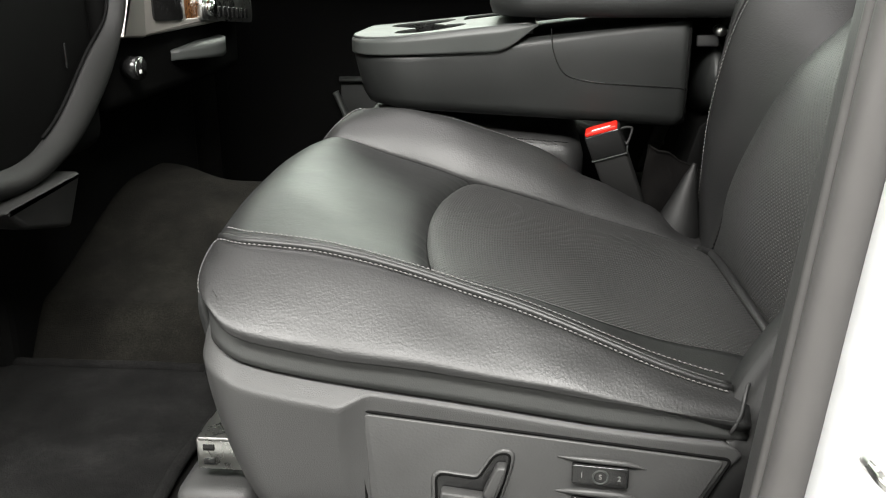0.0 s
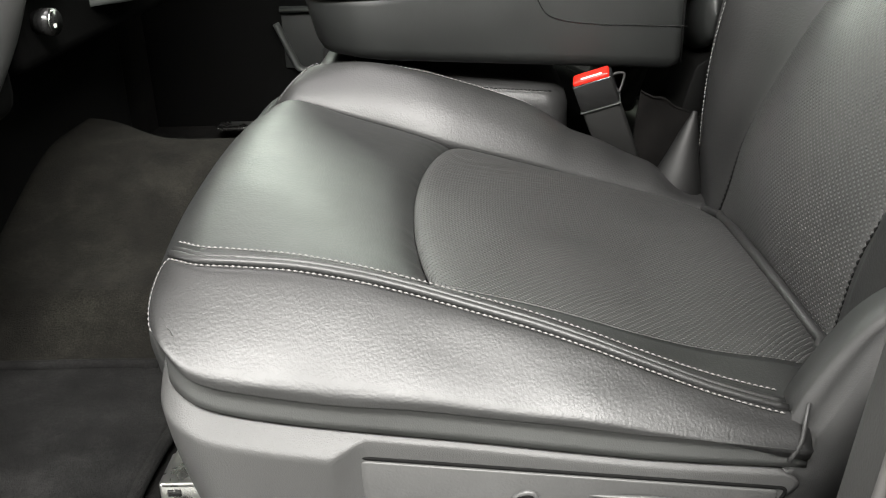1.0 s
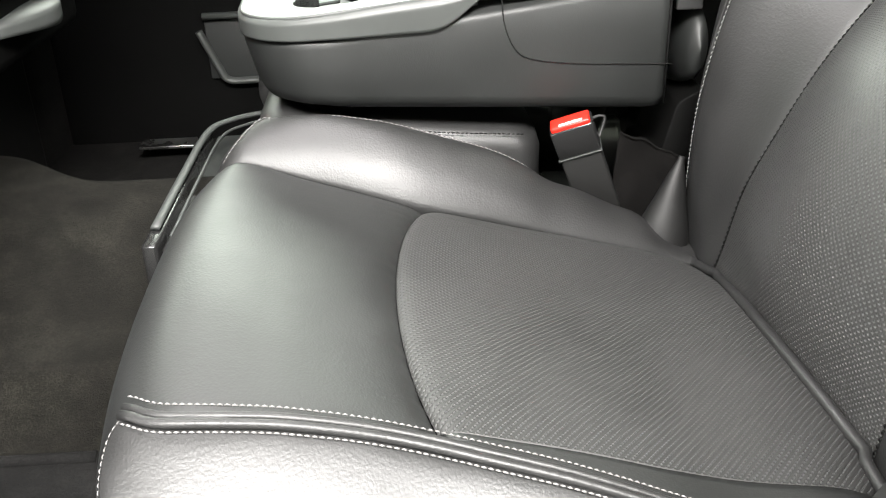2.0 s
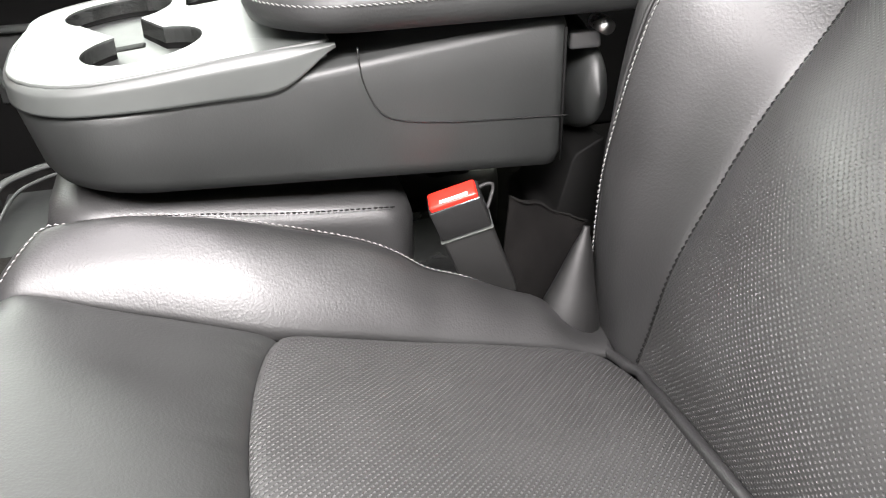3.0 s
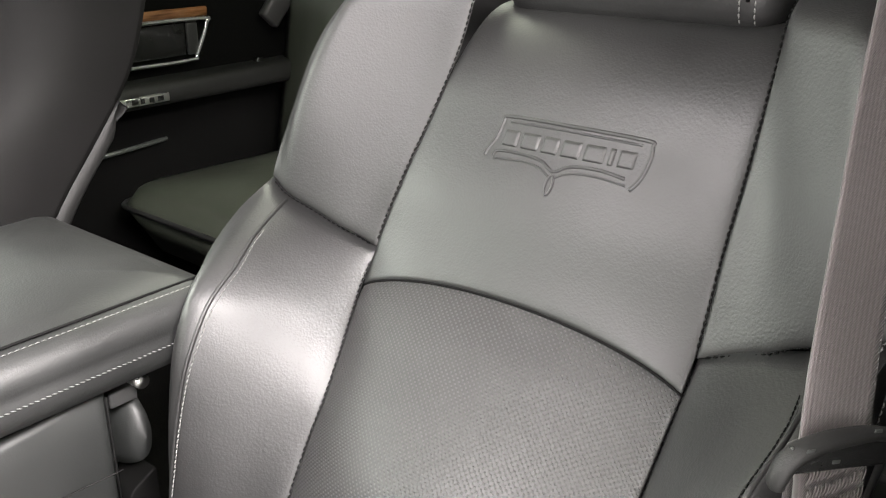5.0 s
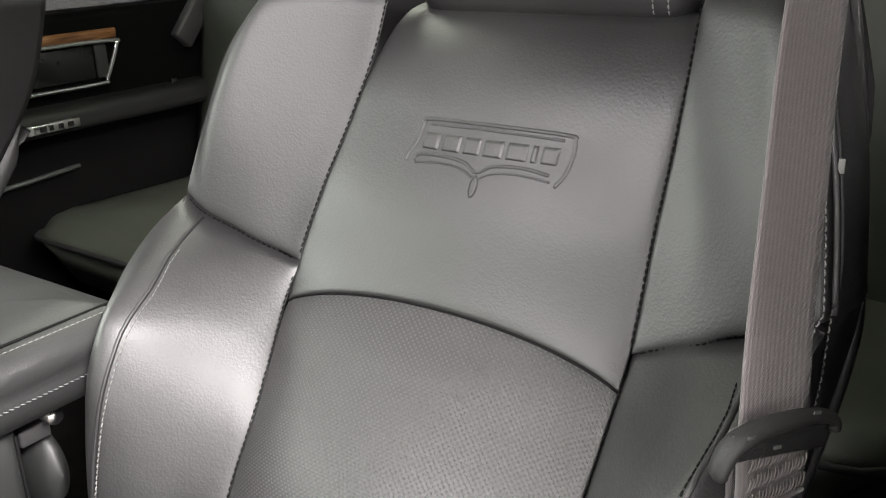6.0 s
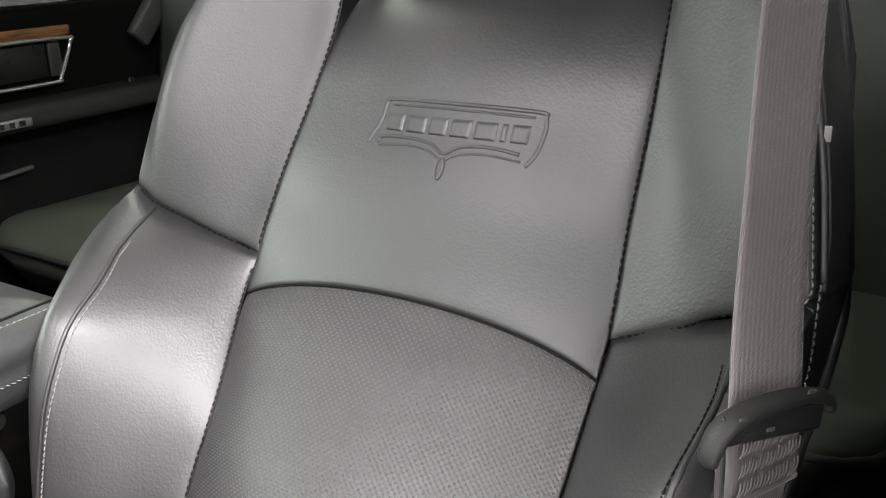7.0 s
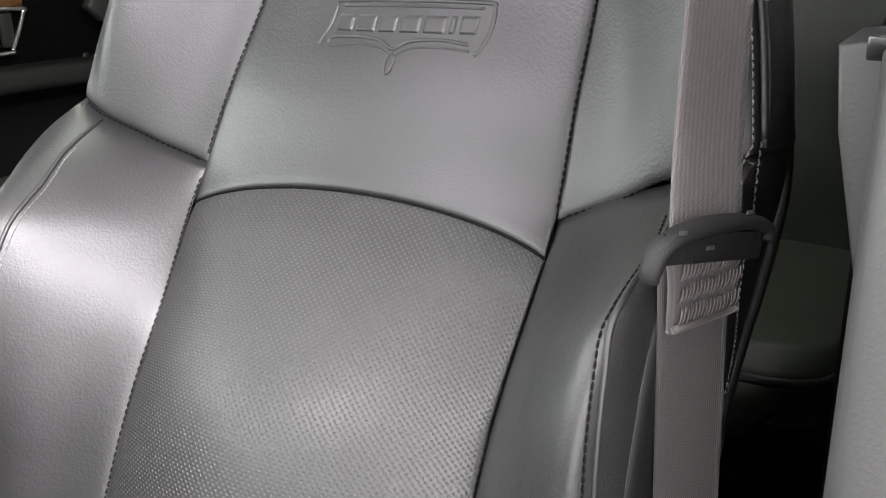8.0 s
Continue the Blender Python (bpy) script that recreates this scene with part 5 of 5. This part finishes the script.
for row_z, high in ((1.3830, 0.0085), (1.3715, 0.0075), (1.3600, 0.0080)):
    for k in range(17):
        c = Vector((0.5203 + 0.0009 * (1.383 - row_z) / 0.023, 0.6497, row_z + rng.uniform(-0.0008, 0.0008))) + ACROSS * (-0.40 + 0.05 * k)
        tip = Vector((0.0, 0.0, high / 2)) + ACROSS * 0.018
        tube([c - tip, c - tip * 0.4 + Vector((-0.0004, -0.0006, 0)), c + tip * 0.4 + Vector((-0.0004, -0.0006, 0)), c + tip], 0.00050, 5, bm=tack)
part("stitching", tack, BELT_THREAD, belt, "dense bar-tack stitching")
loop_pts = [(-0.035, 0.000, -0.013), (-0.036, 0, -0.008), (-0.030, 0, 0.004), (-0.012, 0, 0.011), (0.010, 0, 0.0135), (0.026, 0, 0.0125), (0.034, 0, 0.009), (0.035, 0, 0.004)]
TM = Matrix.Translation((0.5175, 0.6500, 1.3900)) @ Euler((radians(0), radians(6), math.atan2(-0.0255, 0.0395))).to_matrix().to_4x4()
loop_path = [TM @ Vector(p) for p in line(loop_pts, 30)]
part("tongue", tube(loop_path, [0.0050 + 0.0018 * math.sin(math.pi * min(k / 20, 1.0)) for k in range(31)], 12, flat=0.75), DASH_EDGE, belt, "scuffed black plastic belt tongue")
part("tongue_plate", moved(block(-0.032, 0.032, -0.002, 0.003, -0.006, 0.010, 0.002), TM), GLOSS, belt, "dark tongue slot plate")
for k, (dx, dz) in enumerate(((-0.026, 0.012), (0.014, 0.020), (-0.008, 0.004))):
    part("scuff", moved(block(dx - 0.003, dx + 0.002, -0.0078, -0.0072, dz - 0.0012, dz + 0.0010, 0.0003), TM), SATIN, belt, "pale scuff")

# ---------------------------------------------------------------- door pillar
pillar = thing("door_pillar", (0.45, 0.56, FLOOR), "grey grained plastic door pillar trim with rubber seal", "pillar")


def leaned(bm):
    """The pillar leans back towards its top."""
    for v in bm.verts:
        v.co.x += 0.105 * (v.co.z - 1.12)
        v.co.y += 0.006 * smooth(1.1, 1.3, v.co.z)
    return bm


PILLAR_Z = (0.70, 0.9, 1.1, 1.3, 1.5, 1.75, 2.0)
profile = round_outline([(0.366, 0.524), (0.3685, 0.558), (0.377, 0.5745), (0.430, 0.576), (0.560, 0.581), (0.620, 0.581), (0.620, 0.515), (0.385, 0.515)], [0.004, 0.020, 0.010, 0.02, 0.01, 0.01, 0.01, 0.004])
part("lower_trim", leaned(prism(profile, 0.797, "z", 0.70, 0.003, 2)), PILLAR, pillar, "pale grained plastic lower trim")
part("upper_trim", leaned(prism(round_outline([(0.455, 0.515), (0.462, 0.565), (0.480, 0.580), (0.525, 0.580), (0.525, 0.515)], 0.010), 0.56, "z", 1.46, 0.003)), PILLAR, pillar, "grained plastic upper trim")
part("trim_return", leaned(prism([(0.564, 1.490), (0.602, 1.485), (0.5975, 1.447), (0.583, 1.383), (0.568, 1.33)], 0.10, "x", 0.506, 0.002)), PILLAR, pillar, "raised top of the lower trim")
part("trim_notch", block(0.440, 0.470, 0.576, 0.5870, 1.4900, 1.4985, 0.001), GLOSS, pillar, "dark notch")
part("seal", leaned(tube([(0.3755, 0.5060, z) for z in PILLAR_Z], 0.0130, 16)), RUBBER, pillar, "grey rubber door seal")
part("seal_bead", leaned(tube([(0.3665, 0.5215, z) for z in PILLAR_Z], 0.0042, 10)), RUBBER, pillar)
part("body_panel", leaned(block(0.3835, 0.640, 0.452, 0.506, 0.60, 2.0, 0.010, 3)), PAINT, pillar, "gloss white painted body panel")
strike = [(0.390, 0.452, 1.112), (0.390, 0.434, 1.113), (0.396, 0.428, 1.108), (0.410, 0.426, 1.092), (0.416, 0.432, 1.086), (0.416, 0.452, 1.085)]
part("striker", tube(line(strike, 20), 0.0042, 10), STEEL, pillar, "bright steel door striker loop")

# ---------------------------------------------------------------- dash
PLACE = Matrix.Translation((-0.030, 0.034, 0.024))
dash = thing("dashboard", (-0.4, 1.1, 1.2), "black and grey dashboard lower half with satin and wood trim", "dashboard")
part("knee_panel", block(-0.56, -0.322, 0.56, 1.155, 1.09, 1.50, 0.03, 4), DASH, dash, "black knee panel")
EDGE_PATH = [(-0.296, 1.205, 1.340), (-0.296, 1.192, 1.280), (-0.297, 1.168, 1.236), (-0.299, 1.102, 1.176), (-0.302, 1.024, 1.124), (-0.306, 0.935, 1.098), (-0.312, 0.845, 1.102), (-0.325, 0.70, 1.112)]
EDGE_WIDE = pchip([(0.0, 0.028), (0.25, 0.034), (0.40, 0.060), (0.7, 0.040), (1.0, 0.036)])


def dash_edge(u, v):
    c = cubic(EDGE_PATH, u)
    d = cubic(EDGE_PATH, min(u + 0.01, 1)) - cubic(EDGE_PATH, max(u - 0.01, 0))
    n = Vector((0, d.z, -d.y)).normalized()
    s = v - 0.5
    return c + n * (EDGE_WIDE(u) * s) + Vector((-0.020 * (2 * s) ** 2, 0, 0))


part("knee_surround", sheet(dash_edge, 50, 12, 0.02, inside=(-0.6, 1.2, 1.2)), DASH_EDGE, dash, "dark grey curved dash surround")
part("surround_gap", tube([dash_edge(k / 40, 1.04) + Vector((0.006, 0, 0)) for k in range(26)], 0.0022, 6), DARK_THREAD, dash)
part("lower_shroud", prism(round_outline([(0.847, 1.080), (0.929, 1.084), (1.016, 1.088), (0.977, 1.028), (0.883, 1.052)], 0.008), 0.05, "x", -0.345, 0.006), DASH_EDGE, dash, "grey lower shroud")
part("panel_slit", block(-0.3215, -0.3195, 1.060, 1.063, 1.205, 1.235, 0.0004), GLOSS, dash)
part("centre_panel", block(-0.56, -0.322, 1.175, 1.74, 1.13, 1.50, 0.02, 3), DASH, dash, "black centre stack")
SILVER = plain("satin_silver_paint", (0.42, 0.40, 0.37), 0.38, 0.6)
part("satin_trim", prism(round_outline([(1.168, 1.232), (1.244, 1.226), (1.262, 1.40), (1.222, 1.40), (1.200, 1.278)], [0.004, 0.006, 0.004, 0.004, 0.01]), 0.024, "x", -0.318, 0.004), SILVER, dash, "satin silver trim")
part("satin_frame", prism(round_outline([(1.240, 1.226), (1.419, 1.2265), (1.610, 1.226), (1.615, 1.238), (1.42, 1.242), (1.415, 1.40), (1.255, 1.40)], 0.005), 0.016, "x", -0.318, 0.004), SILVER, dash, "satin silver bezel")
part("bezel_face", prism(round_outline([(1.288, 1.246), (1.402, 1.240), (1.402, 1.40), (1.293, 1.40)], 0.012), 0.004, "x", -0.303, 0.0015), GLOSS, dash, "dark display pocket")
part("wood_inlay", prism(round_outline([(1.416, 1.232), (1.610, 1.230), (1.74, 1.228), (1.74, 1.40), (1.412, 1.40)], 0.004), 0.012, "x", -0.316, 0.003), WOOD, dash, "glossy brown wood inlay")
part("control_strip", prism(round_outline([(1.470, 1.236), (1.742, 1.214), (1.742, 1.262), (1.474, 1.272)], 0.012), 0.010, "x", -0.304, 0.002), STEEL, dash, "brushed control strip")
part("knob", tube([(-0.294, 1.492, 1.254), (-0.280, 1.492, 1.254)], 0.013, 18), CHROME, dash, "chrome rotary knob")
for k in range(8):
    part("button_mark", block(-0.2945, -0.2915, 1.524 + 0.024 * k, 1.538 + 0.024 * k, 1.238 - 0.002 * k, 1.256 - 0.002 * k, 0.0008), GLOSS, dash)
bulge = [[(-0.315 + 0.040 * math.sin(math.pi * t), 1.392 + 0.215 * t, 1.189 + 0.008 * t + s * (1 - 0.45 * abs(2 * t - 1))) for t in [k / 12 for k in range(13)]] + [(-0.37, 1.607 - 0.215 * t, 1.186 + s) for t in [k / 12 for k in range(13)]] for s in (-0.018, -0.010, 0.0, 0.010)]
part("lower_bulge", rings(bulge), SATIN, dash, "pale grey lower stack edge")
socket = part("power_socket", tube([(-0.318, 1.222, 1.187), (-0.297, 1.216, 1.187)], 0.016, 18), GLOSS, dash, "black power socket")
part("socket_ring", tube([(-0.2975, 1.216 + 0.0125 * math.cos(q), 1.187 + 0.0125 * math.sin(q)) for q in (2 * math.pi * k / 20 for k in range(14))], 0.0014, 6), CHROME, socket)
part("socket_icon", block(-0.2968, -0.2958, 1.213, 1.221, 1.180, 1.185, 0.0003), WHITE_INK, socket, "small white icon bar")
part("dash_top", block(-0.95, -0.36, 0.55, 2.24, 1.42, 1.56, 0.05, 4), DASH, dash, "black padded dash top")
PLACE = Matrix()
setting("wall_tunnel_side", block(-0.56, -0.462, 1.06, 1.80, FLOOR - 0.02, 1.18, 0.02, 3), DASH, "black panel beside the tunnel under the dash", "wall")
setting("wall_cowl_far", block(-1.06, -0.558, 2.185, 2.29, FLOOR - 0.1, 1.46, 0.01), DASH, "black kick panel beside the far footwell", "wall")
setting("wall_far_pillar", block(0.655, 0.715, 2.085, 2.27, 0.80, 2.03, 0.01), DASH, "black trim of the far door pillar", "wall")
setting("wall_toe_board", block(-0.66, -0.555, 0.58, 2.29, FLOOR - 0.02, 1.2, 0.01), CARPET, "black carpeted toe board under the dash", "wall")

# ---------------------------------------------------------------- passenger doors and the rear of the cab


def door(name, x0, x1, z0, window, label, far=FAR):
    d = thing(name, ((x0 + x1) / 2, far, FLOOR), label, "door")
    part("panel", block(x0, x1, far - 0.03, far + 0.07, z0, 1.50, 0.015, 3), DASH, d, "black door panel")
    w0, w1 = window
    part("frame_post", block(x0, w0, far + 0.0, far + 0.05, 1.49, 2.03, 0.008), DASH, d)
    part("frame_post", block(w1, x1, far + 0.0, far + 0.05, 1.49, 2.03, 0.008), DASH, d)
    part("armrest", block(x0 + 0.12, x1 - 0.05, far - 0.10, far - 0.02, 1.300, 1.345, 0.016, 3), DASH_EDGE, d, "black padded armrest")
    return d


front_door = door("front_door", -0.56, 0.66, 0.80, (-0.40, 0.62), "black-panelled front passenger door with grey pocket frame", 2.21)
pocket_bar = [(-0.252, 2.165, 1.050), (-0.236, 2.165, 1.012), (-0.220, 2.165, 0.975), (-0.203, 2.165, 0.948), (-0.150, 2.165, 0.946), (-0.06, 2.165, 0.946)]
part("pocket_frame", tube(line(pocket_bar, 30), 0.013, 8, flat=0.6), SATIN, front_door, "grey door pocket frame")
part("pocket_frame", tube([(-0.240, 2.165, 1.080), (-0.06, 2.165, 1.080)], 0.012, 8, flat=0.6), SATIN, front_door, "grey door pocket frame")
part("pocket_back", block(-0.240, -0.04, 2.172, 2.180, 0.95, 1.08, 0.002), VINYL, front_door, "dark door pocket")
part("sill_plate", block(-0.378, -0.27, 2.04, 2.09, 0.846, 0.852, 0.001), STEEL, front_door, "scuffed metal sill strip")
rear_door = door("rear_door", 0.70, 1.60, 0.82, (0.76, 1.50), "black rear door panel with wood and chrome handle trim")
RY = FAR - 0.032
# two unseen panes added to stop light from the far side and behind
part("window_pane", block(0.755, 1.505, FAR + 0.022, FAR + 0.027, 1.49, 2.03, 0), PRIVACY, rear_door, "dark tinted privacy glass", soft=False)
setting("window_1", block(1.900, 1.905, 0.50, 2.30, 1.595, 2.04, 0), PRIVACY, "dark tinted rear window", "window")
part("wood_inlay", block(0.98, 1.192, RY - 0.010, RY, 1.447, 1.466, 0.004), WOOD, rear_door, "brown wood inlay")
bez = [(0.98, RY - 0.008, 1.446), (1.175, RY - 0.008, 1.443), (1.187, RY - 0.008, 1.433), (1.158, RY - 0.008, 1.375), (1.142, RY - 0.008, 1.366), (0.98, RY - 0.008, 1.367)]
part("chrome_bezel", tube(line(bez, 40), 0.0048, 8), CHROME, rear_door, "chrome handle bezel")
part("bezel_end", block(1.140, 1.166, RY - 0.008, RY, 1.376, 1.438, 0.004), SHIELD_DARK, rear_door, "grey bezel end")
part("handle_recess", block(0.98, 1.138, RY - 0.003, RY + 0.001, 1.376, 1.438, 0.001), GLOSS, rear_door, "black handle recess")
plate = part("name_strip", block(0.940, 1.042, RY - 0.074, RY - 0.066, 1.311, 1.327, 0.002), STEEL, rear_door, "bright metal strip")
for k, w in enumerate((0.012, 0.008, 0.010, 0.012)):
    part("strip_mark", block(0.962 + 0.018 * k, 0.962 + 0.018 * k + w, RY - 0.0752, RY - 0.0742, 1.3145, 1.3235, 0.0002), GLOSS, plate, "plain dark bar")
part("pocket_rim", tube([(0.90, RY - 0.02, 1.218), (0.949, RY - 0.02, 1.220), (1.060, RY - 0.02, 1.2265)], 0.0045, 8), SATIN, rear_door, "grey pocket rim")

rear = thing("rear_bench", (1.2, 1.3, FLOOR), "dark olive-black leather rear bench seat", "bench seat")


def rear_top(u, v):
    x = 0.893 + 0.47 * u
    y = 0.608 + 1.447 * v
    ends = (2 * v - 1) ** 8
    z = 1.172 - 0.026 * smooth(0.935, 0.893, x) - 0.010 * u - 0.035 * ends * 0.5
    z += 0.010 * math.sin(math.pi * v * 3) ** 2 * smooth(0.93, 1.03, x)
    return Vector((x + 0.090 * abs(2 * v - 1) ** 30 * (1 - u) ** 2 + 0.02 * (2 * v - 1) ** 4 * (1 - u), y, z))


part("cushion", sheet(rear_top, 30, 60, 0.10, inside=(1.2, 1.3, 0.9)), REAR_HIDE, rear, "dark leather cushion")
part("piping", tube([rear_top(0.0, k / 60) + Vector((0.0, 0, 0.001)) for k in range(61)], 0.005, 8), HIDE, rear)


def rear_back(u, v):
    y = 0.608 + 1.447 * v
    z = 1.06 + 0.72 * u
    ends = (2 * v - 1) ** 6
    return Vector((1.262 + 0.14 * u + 0.05 * ends - 0.02 * math.sin(math.pi * v * 3) ** 2, y, z))


part("backrest", sheet(rear_back, 30, 60, 0.08, inside=(1.8, 1.3, 1.4)), REAR_HIDE, rear, "dark leather backrest")
PLACE = Matrix.Translation((0.030, 0.070, -0.006))
rear_belt = thing("rear_belt", (1.3, 2.0, 1.4), "grey rear belt guide beside the seat", "seat belt")
part("belt_guide", moved(block(-0.024, 0.024, -0.012, 0.012, -0.045, 0.10, 0.006), pose(1.330, 1.985, 1.462, 0, 42, 0)), PILLAR, rear_belt, "grey plastic guide")
part("belt_stalk", moved(block(-0.008, 0.008, -0.008, 0.008, -0.06, 0.0, 0.003), pose(1.268, 1.985, 1.36, 0, 4, 0)), GLOSS, rear_belt)
PLACE = Matrix()
near_door = thing("rear_left_door", (1.0, 0.55, FLOOR), "closed dark rear door behind the pillar", "door")
part("panel", block(0.64, 1.60, 0.47, 0.60, 0.80, 1.50, 0.015, 3), DASH, near_door, "black door panel")
part("frame_post", block(1.50, 1.90, 0.48, 0.58, 0.80, 2.03, 0.01), DASH, near_door)
# unseen pane, added to stop lamp light at the near rear window
part("window_pane", block(0.56, 1.505, 0.530, 0.535, 1.49, 2.03, 0), PRIVACY, near_door, "dark tinted privacy glass", soft=False)
